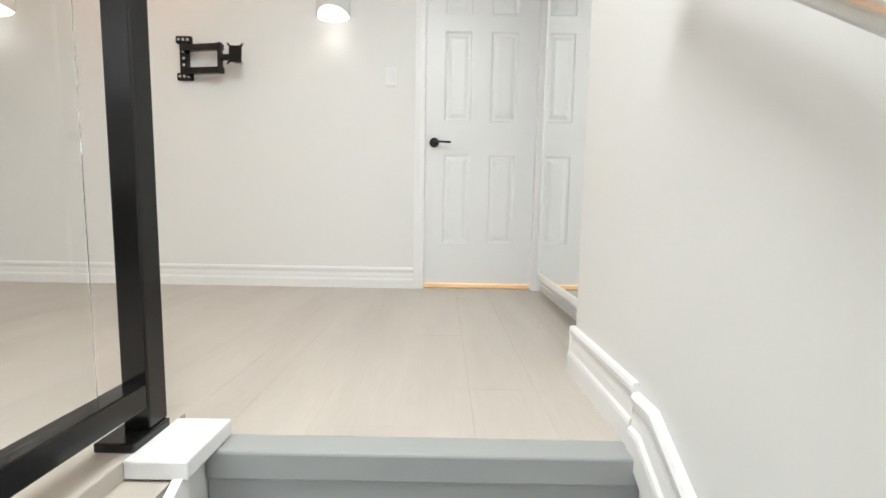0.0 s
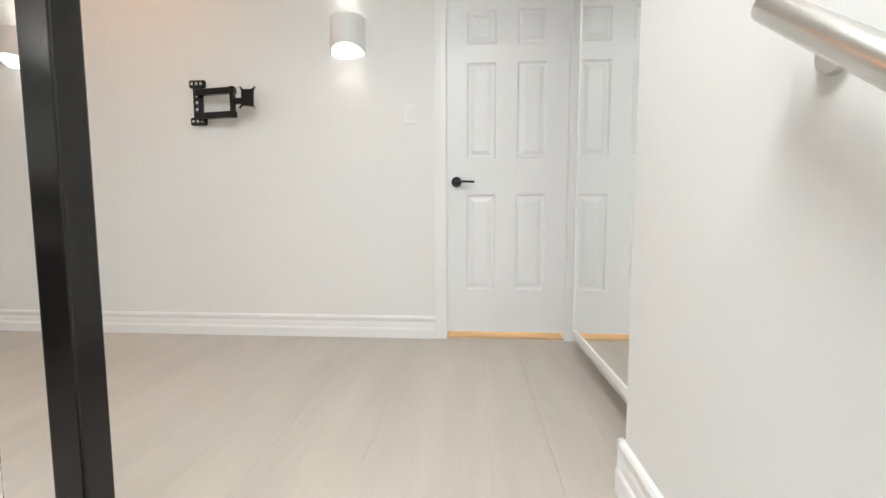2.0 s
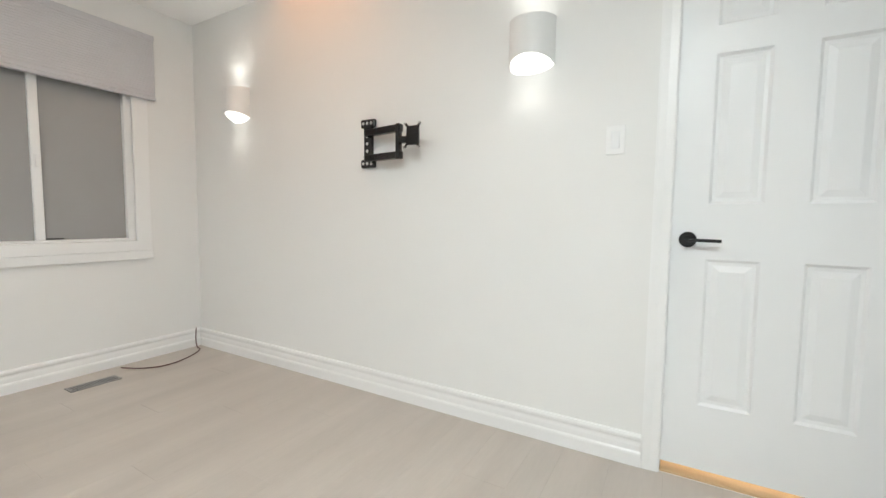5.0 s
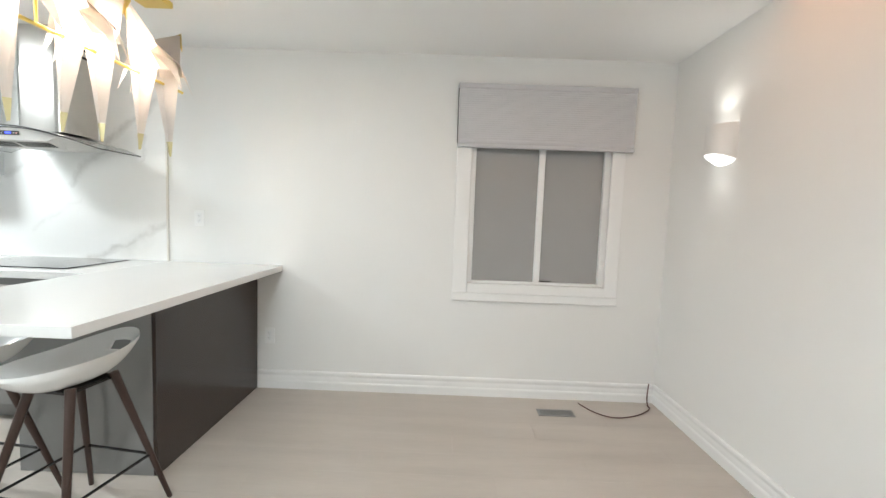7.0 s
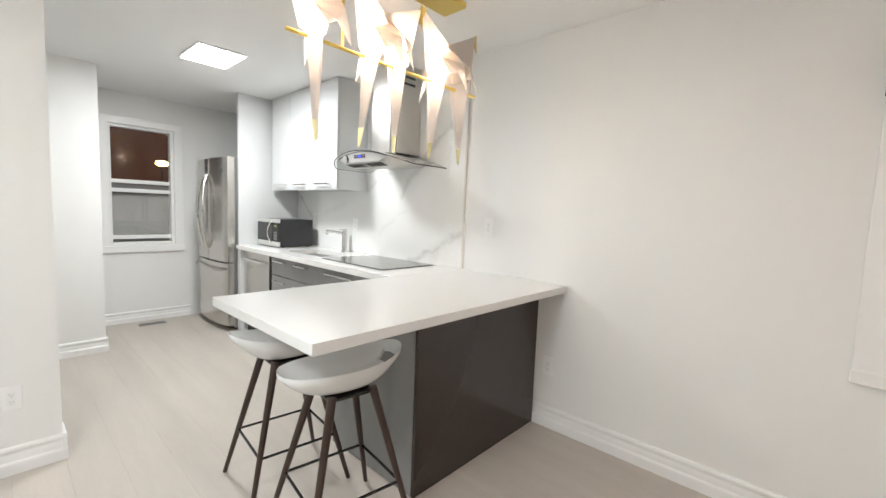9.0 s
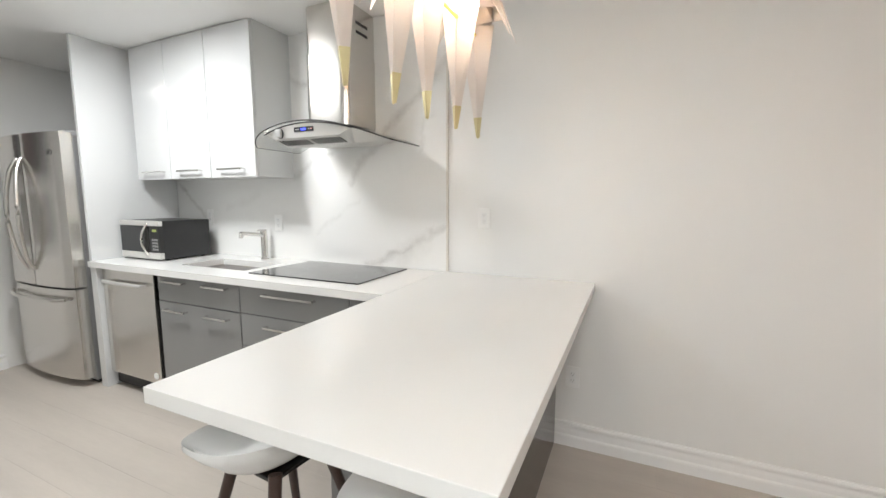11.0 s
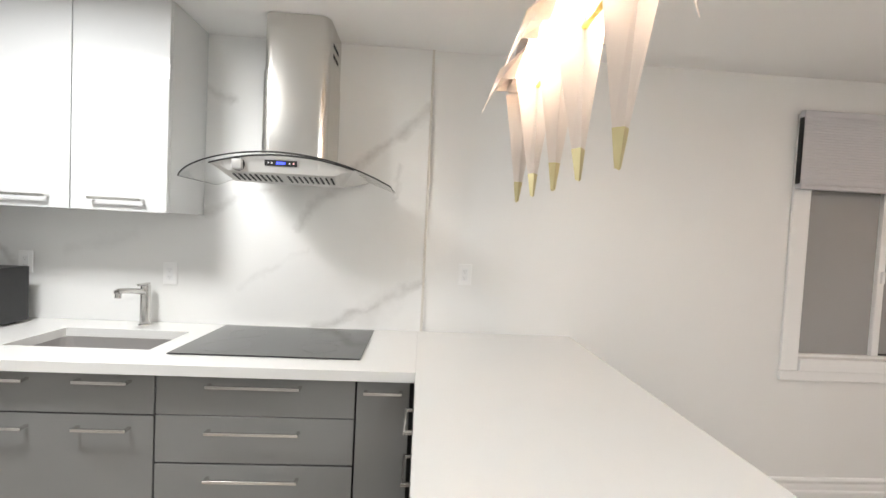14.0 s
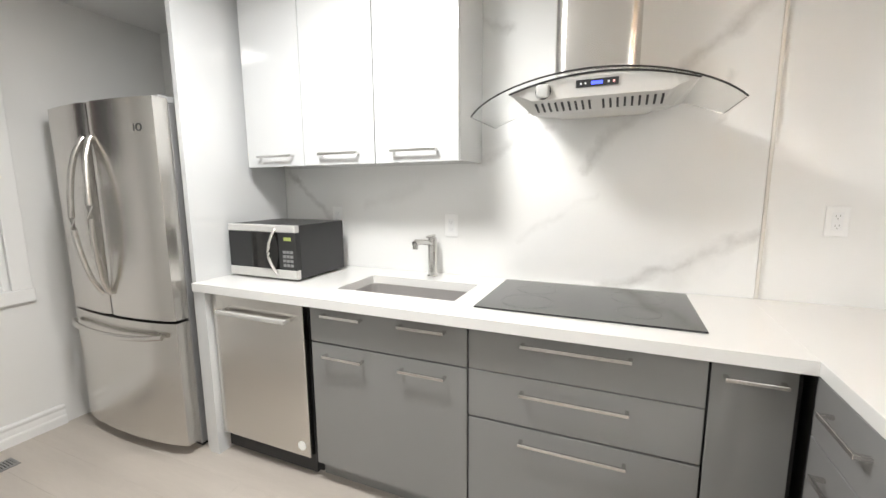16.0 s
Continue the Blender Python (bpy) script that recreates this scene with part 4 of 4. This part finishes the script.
def microwave():
    m = thing("microwave", "black and stainless countertop microwave", "microwave", (0.23, -5.767, CT))
    y0, y1, x0, x1, z0, z1 = -5.965, -5.515, 0.10, 0.445, CT + 0.012, CT + 0.278
    part("case", boxes((x0, x1, y0, y1, z0, z1), bevel=0.004), material("black_enamel", (0.02, 0.02, 0.021), 0.35, bump=0.1, bump_scale=500), m)
    part("door_frame", boxes((x1, x1 + 0.030, y0, y1 - 0.11, z0, z0 + 0.045), (x1, x1 + 0.030, y0, y1, z1 - 0.035, z1), (x1, x1 + 0.030, y1 - 0.11, y1, z0, z0 + 0.045), bevel=0.004), STEEL_H, m, "steel front trim")
    part("window", boxes((x1, x1 + 0.027, y0 + 0.001, y1 - 0.112, z0 + 0.046, z1 - 0.036)), material("microwave_glass", (0.012, 0.012, 0.012), 0.1, coat=0.1), m, "dark glass window")
    part("control_panel", boxes((x1, x1 + 0.027, y1 - 0.111, y1 - 0.001, z0 + 0.046, z1 - 0.036)), CARCASS, m, "black control panel")
    part("clock", boxes((x1 + 0.0272, x1 + 0.028, y1 - 0.075, y1 - 0.030, z1 - 0.075, z1 - 0.058)), glowing("green_clock", (0.5, 0.6, 0.15), 0.5, (0.02, 0.02, 0.02)), m)
    for i in range(4):
        for j in range(3):
            part("button", boxes((x1 + 0.0272, x1 + 0.0285, y1 - 0.085 + j * 0.023, y1 - 0.067 + j * 0.023, z0 + 0.062 + i * 0.022, z0 + 0.076 + i * 0.022)), material("button_grey", (0.25, 0.25, 0.25), 0.5) if i == j == 0 else bpy.data.materials["button_grey"], m)
    hy = y1 - 0.130
    part("handle", sweep([(x1 + 0.02, hy, z0 + 0.02)] + [(x1 + 0.03 + 0.035 * math.sin(math.pi * k / 10), hy - 0.012 * math.sin(math.pi * k / 10), z0 + 0.03 + (z1 - z0 - 0.055) * k / 10) for k in range(11)] + [(x1 + 0.02, hy, z1 - 0.015)], 0.009, 10), STEEL, m, "curved steel handle", smooth=True)
    for x in (x0 + 0.04, x1 - 0.04):
        for y in (y0 + 0.04, y1 - 0.04):
            part("foot", tube(bmesh.new(), (x, y, CT + 0.0005), (x, y, z0 + 0.001), 0.012, 0.014, 12), CARCASS, m)


microwave()


def fridge():
    y0, y1 = -6.927, -6.057
    f = thing("refrigerator", "stainless steel french-door refrigerator with bottom freezer", "refrigerator", (0.4, (y0 + y1) / 2, 0))
    part("body", boxes((0.03, 0.66, y0 + 0.01, y1 - 0.005, 0.03, 1.765), bevel=0.004), material("fridge_side_grey", (0.33, 0.33, 0.33), 0.35, 0.6), f, "grey painted cabinet sides")

    yc = (y0 + y1) / 2

    def bowed(a, b, z0, z1):
        """A door leaf whose face follows one shallow curve across the refrigerator."""
        n = 10
        pts = [(0.665, b - 0.002), (0.665, a + 0.002)]
        for i in range(n + 1):
            y = a + 0.002 + (b - a - 0.004) * i / n
            u = (y - yc) / (y1 - y0) * 2
            edge = 0.012 * (max(0, 1 - min(y - a, b - y) / 0.02) ** 2)
            pts.append((0.785 - 0.042 * u * u - edge, y))
        return prism(pts, "z", z0, z1)
    gap = 0.002
    for a, b in ((y0, yc - gap), (yc + gap, y1)):
        d = part("door", bowed(a, b, 0.725, 1.785), STEEL, f, "brushed stainless door", smooth=True)
        s = -1 if a == y0 else 1
        hy = yc + s * 0.035
        part("handle", sweep([(0.785, hy, 0.84)] + [(0.80 + 0.055 * math.sin(math.pi * k / 12) ** 0.6, hy + s * 0.045 * math.sin(math.pi * k / 12), 0.86 + 0.74 * k / 12) for k in range(13)] + [(0.785, hy, 1.62)], 0.014, 12), STEEL, d, "bowed steel handle", smooth=True)
    fz = part("freezer_drawer", bowed(y0, y1, 0.06, 0.71), STEEL, f, "brushed stainless freezer drawer", smooth=True)
    part("handle", sweep([(0.77, y0 + 0.06, 0.645)] + [(0.775 + 0.055 * math.sin(math.pi * k / 12) ** 0.5, y0 + 0.07 + (y1 - y0 - 0.14) * k / 12, 0.645 - 0.012 * math.sin(math.pi * k / 12)) for k in range(13)] + [(0.77, y1 - 0.06, 0.645)], 0.014, 12), STEEL, fz, "bowed steel handle", smooth=True)
    hinge = material("hinge_grey", (0.3, 0.3, 0.3), 0.5)
    for a in (y1 - 0.11, y0 + 0.01):
        part("hinge_cover", boxes((0.60, 0.70, a, a + 0.10, 1.766, 1.80), bevel=0.006), hinge, f)
    part("kick_grille", boxes((0.10, 0.64, y0 + 0.03, y1 - 0.03, 0.0005, 0.05)), CARCASS, f)
    # a small ring beside a bar, lying on the curved door
    bm = bmesh.new()
    box(bm, -0.026, -0.021, -0.017, 0.017, 0.0, 0.002)
    n = 20
    ring = [[bm.verts.new((0.005 + r * math.cos(k * 2 * math.pi / n), r * math.sin(k * 2 * math.pi / n), 0.002)) for k in range(n)] for r in (0.018, 0.0125)]
    for k in range(n):
        bm.faces.new((ring[0][k], ring[0][(k + 1) % n], ring[1][(k + 1) % n], ring[1][k]))
    bmesh.ops.solidify(bm, geom=[f for f in bm.faces if len(f.verts) == 4 and f.calc_area() < 0.0001 and abs(f.normal.z) > 0.9 and f.calc_center_median().x > -0.02], thickness=0.001)
    bm.transform(Matrix(((-0.164, 0, 0.986, 0.7575), (0.986, 0, 0.164, y1 - 0.085), (0, 1, 0, 1.65), (0, 0, 0, 1))))
    part("badge", bm, material("badge_grey", (0.07, 0.07, 0.07), 0.4), f, "small dark ring and bar badge")


fridge()

# ---------------------------------------------------------------- bar stools
STOOL_WHITE = material("white_moulded_plastic", (0.84, 0.845, 0.84), 0.25, vary=0.01)
STOOL_LEG = material("dark_walnut_leg", (0.045, 0.024, 0.018), 0.35, vary=0.25, vary_scale=8, grain=0.15, grain_scale=40, stretch=(3, 3, 0.4))


def bar_stool(x, y, turn):
    s = thing("bar_stool", "white moulded bar stool with low back and dark wooden legs", "stool", (0, 0, 0), "bar stools at the peninsula")
    # seat shell: a dished saddle that rises to a low back with a finger hole
    n, m = 48, 12
    seat_z = 0.646

    def shell(u, a):
        # u: 0 centre to 1 rim; a: angle, back is at +x
        c, sn = math.cos(a), math.sin(a)
        swell = (abs(c) ** 2.5 + abs(sn) ** 2.5) ** (-1 / 2.5)
        rx = 0.225 if c > 0 else 0.255
        px, py = rx * u * c * swell, 0.128 * u * sn * swell
        rim = u ** 3.6
        back = max(0.0, c) ** 2.0
        z = seat_z - 0.012 + rim * (0.080 + 0.042 * back)
        return Vector((px + 0.03 * back * rim, py, z))
    bm = bmesh.new()
    top = [[bm.verts.new(shell(k / m, 2 * math.pi * i / n)) for i in range(n)] for k in range(1, m + 1)]
    ct = bm.verts.new(shell(0, 0))
    lower = [[bm.verts.new(shell(k / m, 2 * math.pi * i / n) + Vector((0, 0, -0.030 + 0.014 * (k / m) ** 2))) for i in range(n)] for k in range(1, m + 1)]
    cb = bm.verts.new(shell(0, 0) + Vector((0, 0, -0.034)))
    hole = {(k, i) for k in (8, 9) for i in (45, 46, 47, 0, 1, 2)}
    for i in range(n):
        j = (i + 1) % n
        bm.faces.new((ct, top[0][i], top[0][j]))
        bm.faces.new((cb, lower[0][j], lower[0][i]))
        for k in range(m - 1):
            if (k, i) in hole:
                for p, q, beside in (((k, i), (k, j), (k - 1, i)), ((k + 1, j), (k + 1, i), (k + 1, i)), ((k + 1, i), (k, i), (k, (i - 1) % n)), ((k, j), (k + 1, j), (k, j))):
                    if beside not in hole:
                        bm.faces.new((top[p[0]][p[1]], top[q[0]][q[1]], lower[q[0]][q[1]], lower[p[0]][p[1]]))
                continue
            bm.faces.new((top[k][i], top[k + 1][i], top[k + 1][j], top[k][j]))
            bm.faces.new((lower[k][j], lower[k + 1][j], lower[k + 1][i], lower[k][i]))
        bm.faces.new((top[-1][i], lower[-1][i], lower[-1][j], top[-1][j]))
    part("seat", bm, STOOL_WHITE, s, "white moulded saddle seat with a finger hole", smooth=True)
    feet = []
    for sx in (-1, 1):
        for sy in (-1, 1):
            a, b = Vector((sx * 0.085, sy * 0.085, 0.618)), Vector((sx * 0.228, sy * 0.205, 0.0))
            part("leg", tube(bmesh.new(), b, a, 0.010, 0.0175, 14), STOOL_LEG, s, smooth=True)
            feet.append((a, b))
    part("seat_plate", boxes((-0.095, 0.095, -0.085, 0.085, 0.592, 0.606), bevel=0.004), BLACK, s)

    def at(leg, z):
        a, b = leg
        return b + (a - b) * (z / a.z)
    order = (0, 1, 3, 2)
    for p, q in zip(order, order[1:] + order[:1]):
        part("stretcher", tube(bmesh.new(), at(feet[p], 0.225), at(feet[q], 0.225), 0.006, 0.006, 8), BLACK, s)
    s.matrix_world = pose(x, y, 0, 0, 0, turn)
    return s


bar_stool(1.392, -3.0, 172)
bar_stool(1.39, -3.478, -6)

# ---------------------------------------------------------------- bird chandelier
PAPER = bpy.data.materials.new("translucent_paper")
PAPER.use_nodes = True
_nt = PAPER.node_tree
_b = _nt.nodes["Principled BSDF"]
_b.inputs["Base Color"].default_value, _b.inputs["Roughness"].default_value = (0.84, 0.80, 0.77, 1), 0.55
_tr = _nt.nodes.new("ShaderNodeBsdfTranslucent")
_tr.inputs["Color"].default_value = (0.80, 0.73, 0.67, 1)
_mx = _nt.nodes.new("ShaderNodeMixShader")
_mx.inputs["Fac"].default_value = 0.55
_nt.links.new(_b.outputs[0], _mx.inputs[1])
_nt.links.new(_tr.outputs[0], _mx.inputs[2])
_nt.links.new(_mx.outputs[0], _nt.nodes["Material Output"].inputs["Surface"])

PALE_BRASS = material("pale_brass", (0.66, 0.58, 0.33), 0.38, 0.8, vary=0.05)
BAR_Z, BAR_Y = 1.992, -3.195


def fold(faces_pts, thickness=0.0015):
    """A thin folded sheet from polygons that share corners."""
    bm = bmesh.new()
    cache = {}

    def v(p):
        key = tuple(round(c, 5) for c in p)
        if key not in cache:
            cache[key] = bm.verts.new(p)
        return cache[key]
    for poly in faces_pts:
        bm.faces.new([v(p) for p in poly])
    bmesh.ops.recalc_face_normals(bm, faces=bm.faces)
    bmesh.ops.solidify(bm, geom=bm.faces[:], thickness=thickness)
    return bm


def bird(parent, x, flip, lean, lit):
    """A folded-paper bird on the bar: tall body with the head up and out, drooping wings to both sides, long tail hanging down with a brass tip."""
    m = Matrix.Translation((x, BAR_Y, BAR_Z)) @ Matrix.Rotation(radians(lean), 4, "Y") @ Matrix.Diagonal((flip * 1.15, 1.22, 1, 1))
    head, crest, rump, belly = (0.130, 0, 0.325), (-0.085, 0, 0.215), (-0.045, 0, 0.03), (0.060, 0, 0.025)
    faces = []
    for s in (-1, 1):
        neck, root = (0.040, s * 0.045, 0.115), (-0.010, s * 0.060, 0.045)
        faces += [[head, neck, belly][::s], [head, crest, neck][::s], [crest, root, neck][::s], [neck, root, belly][::s], [crest, rump, root][::s]]
    body = fold(faces)
    body.transform(m)
    part("bird_body", body, PAPER, parent, "folded translucent white paper body")
    for s in (-1, 1):
        a, b, c, d = (-0.085, s * 0.002, 0.215), (0.035, s * 0.047, 0.112), (-0.015, s * 0.062, 0.042), (-0.055, s * 0.100, 0.100)
        e, f, g = (-0.020, s * 0.104, 0.040), (-0.055, s * 0.122, 0.022), (-0.045, s * 0.146, -0.060)
        w = fold([[a, b, d][::s], [b, e, d][::s], [b, c, e][::s], [d, e, f][::s], [e, g, f][::s]])
        w.transform(m)
        part("bird_wing", w, PAPER, parent, "folded white paper wing")
    t0, t1 = 0.035, -0.325
    wt0, wt1 = 0.060, 0.013
    tail = fold([[(0.0, wt0, t0), (0.034, 0, t0), (0.010, 0, t1), (-0.004, wt1, t1)], [(0.034, 0, t0), (0.0, -wt0, t0), (-0.004, -wt1, t1), (0.010, 0, t1)],
                 [(0.0, -wt0, t0), (-0.030, 0, t0), (-0.012, 0, t1), (-0.004, -wt1, t1)], [(-0.030, 0, t0), (0.0, wt0, t0), (-0.004, wt1, t1), (-0.012, 0, t1)]])
    tail.transform(m)
    part("bird_tail", tail, PAPER, parent, "long folded paper tail")
    tip = fold([[(-0.004, wt1 + 0.002, t1 + 0.010), (0.012, 0, t1 + 0.010), (0.002, 0, t1 - 0.075), (-0.004, 0.006, t1 - 0.070)],
                [(0.012, 0, t1 + 0.010), (-0.004, -wt1 - 0.002, t1 + 0.010), (-0.004, -0.006, t1 - 0.070), (0.002, 0, t1 - 0.075)],
                [(-0.004, -wt1 - 0.002, t1 + 0.010), (-0.014, 0, t1 + 0.010), (-0.010, 0, t1 - 0.068), (-0.004, -0.006, t1 - 0.070)],
                [(-0.014, 0, t1 + 0.010), (-0.004, wt1 + 0.002, t1 + 0.010), (-0.004, 0.006, t1 - 0.070), (-0.010, 0, t1 - 0.068)]])
    tip.transform(m)
    part("tail_tip", tip, PALE_BRASS, parent, "brass tail tip")
    beak = fold([[(0.112, 0.012, 0.315), (0.140, 0.0, 0.230), (0.140, 0, 0.334)], [(0.140, 0.0, 0.230), (0.112, -0.012, 0.315), (0.140, 0, 0.334)], [(0.112, -0.012, 0.315), (0.112, 0.012, 0.315), (0.140, 0, 0.334)]])
    beak.transform(m)
    part("beak", beak, BRASS, parent, "brass beak")
    for dx in (-0.020, 0.024):
        leg = bmesh.new()
        tube(leg, m @ Vector((dx, 0, 0.0)), m @ Vector((dx, 0, 0.040)), 0.004, 0.004, 8)
        part("perch_leg", leg, BRASS, parent)
    if lit:
        point_lamp("bird_light", m @ Vector((0.0, 0, 0.055)), 10.5, (1.0, 0.93, 0.84), 0.025)


def chandelier():
    c = thing("bird_chandelier", "brass bar chandelier with five folded white paper birds", "chandelier", (1.03, BAR_Y, BAR_Z))
    part("perch_bar", tube(bmesh.new(), (0.405, BAR_Y, BAR_Z), (1.545, BAR_Y, BAR_Z), 0.008, 0.008, 14), BRASS, c, smooth=True)
    part("canopy", boxes((0.60, 1.36, BAR_Y - 0.075, BAR_Y + 0.08, ROOM_H - 0.032, ROOM_H - 0.0005), bevel=0.003), BRASS, c, "flat rectangular brass canopy")
    part("stem", tube(bmesh.new(), (1.295, BAR_Y, BAR_Z), (1.295, BAR_Y, ROOM_H - 0.03), 0.006, 0.006, 12), BRASS, c)
    for x, fl, lean, lit in ((1.425, 1, 1, True), (1.150, 1, -8, True), (0.995, -1, 0, True), (0.725, 1, -6, True), (0.545, -1, 4, False)):
        bird(c, x, fl, lean, lit)


chandelier()

# ---------------------------------------------------------------- small things


def floor_vent(x0, x1, y0, y1):
    v = thing("floor_vent", "grey metal floor register set in the planks", "vent", ((x0 + x1) / 2, (y0 + y1) / 2, 0))
    grey = bpy.data.materials.get("vent_grey") or material("vent_grey", (0.34, 0.34, 0.335), 0.4, 0.6)
    part("frame", boxes((x0, x1, y0, y0 + 0.012, 0.0005, 0.005), (x0, x1, y1 - 0.012, y1, 0.0005, 0.005), (x0, x0 + 0.012, y0 + 0.012, y1 - 0.012, 0.0005, 0.005), (x1 - 0.012, x1, y0 + 0.012, y1 - 0.012, 0.0005, 0.005)), grey, v)
    part("backing", boxes((x0 + 0.012, x1 - 0.012, y0 + 0.012, y1 - 0.012, 0.0003, 0.0012)), CARCASS, v)
    along_y = (y1 - y0) > (x1 - x0)
    span = (y1 - y0 if along_y else x1 - x0) - 0.024
    k = int(span / 0.012)
    for i in range(k):
        p = (y0 if along_y else x0) + 0.012 + (i + 0.5) * span / k
        part("slat", boxes((x0 + 0.012, x1 - 0.012, p - 0.0035, p + 0.0035, 0.0013, 0.0045) if along_y else (p - 0.0035, p + 0.0035, y0 + 0.012, y1 - 0.012, 0.0013, 0.0045)), grey, v)


floor_vent(0.19, 0.285, -0.90, -0.655)
floor_vent(1.10, 1.34, -6.907, -6.807)
cab = [(0.02, -0.05, 0.137), (0.035, -0.06, 0.14), (0.045, -0.07, 0.06), (0.07, -0.075, 0.008), (0.13, -0.09, 0.005), (0.22, -0.20, 0.005), (0.275, -0.34, 0.005), (0.265, -0.44, 0.005), (0.19, -0.52, 0.005), (0.08, -0.575, 0.005)]
pts = []
for i in range(len(cab) - 1):
    a, b, c, d = (Vector(cab[max(0, min(len(cab) - 1, k))]) for k in (i - 1, i, i + 1, i + 2))
    for t in (0, 0.25, 0.5, 0.75):
        pts.append(0.5 * ((2 * b) + (c - a) * t + (2 * a - 5 * b + 4 * c - d) * t * t + (3 * b - a - 3 * c + d) * t ** 3))
pts.append(Vector(cab[-1]))
tagged(part("loose_cable", sweep(pts, 0.004, 8), material("dark_red_cable", (0.10, 0.035, 0.025), 0.5), smooth=True), "thin dark red-brown cable lying loose in the corner", "cable")

# ---------------------------------------------------------------- floor planks


def planks():
    W, L = 0.193, 1.22
    cache = {}

    def plank_mesh(w, l):
        key = (round(w, 3), round(l, 3))
        if key not in cache:
            bm = bmesh.new()
            box(bm, 0.0002, w - 0.0002, 0.0002, l - 0.0002, -0.0115, 0.0)
            top = [e for e in bm.edges if all(v.co.z > -0.001 for v in e.verts)]
            bmesh.ops.bevel(bm, geom=top, offset=0.0003, segments=1, affect="EDGES")
            cache[key] = mesh_of("plank", bm, PLANK)
        return cache[key]

    def field(x0, x1, y0, y1, seed):
        i = 0
        x = x0
        while x < x1 - 0.01:
            w = min(W, x1 - x)
            y = y0 - ((i * 0.413 + seed) % 1.0) * L
            while y < y1 - 0.01:
                a, b = max(y, y0), min(y + L, y1)
                if b - a > 0.02:
                    ob = new("plank", plank_mesh(w, b - a))
                    ob.parent = floor
                    ob.location = (x, a, 0)
                y += L
            x += W
            i += 1
    field(0.0, GUARD_X - 0.004, BACK_Y, 0.0, 0.2)
    field(GUARD_X - 0.004, 3.975, NOSE_Y + 0.07, 0.0, 0.55)


planks()
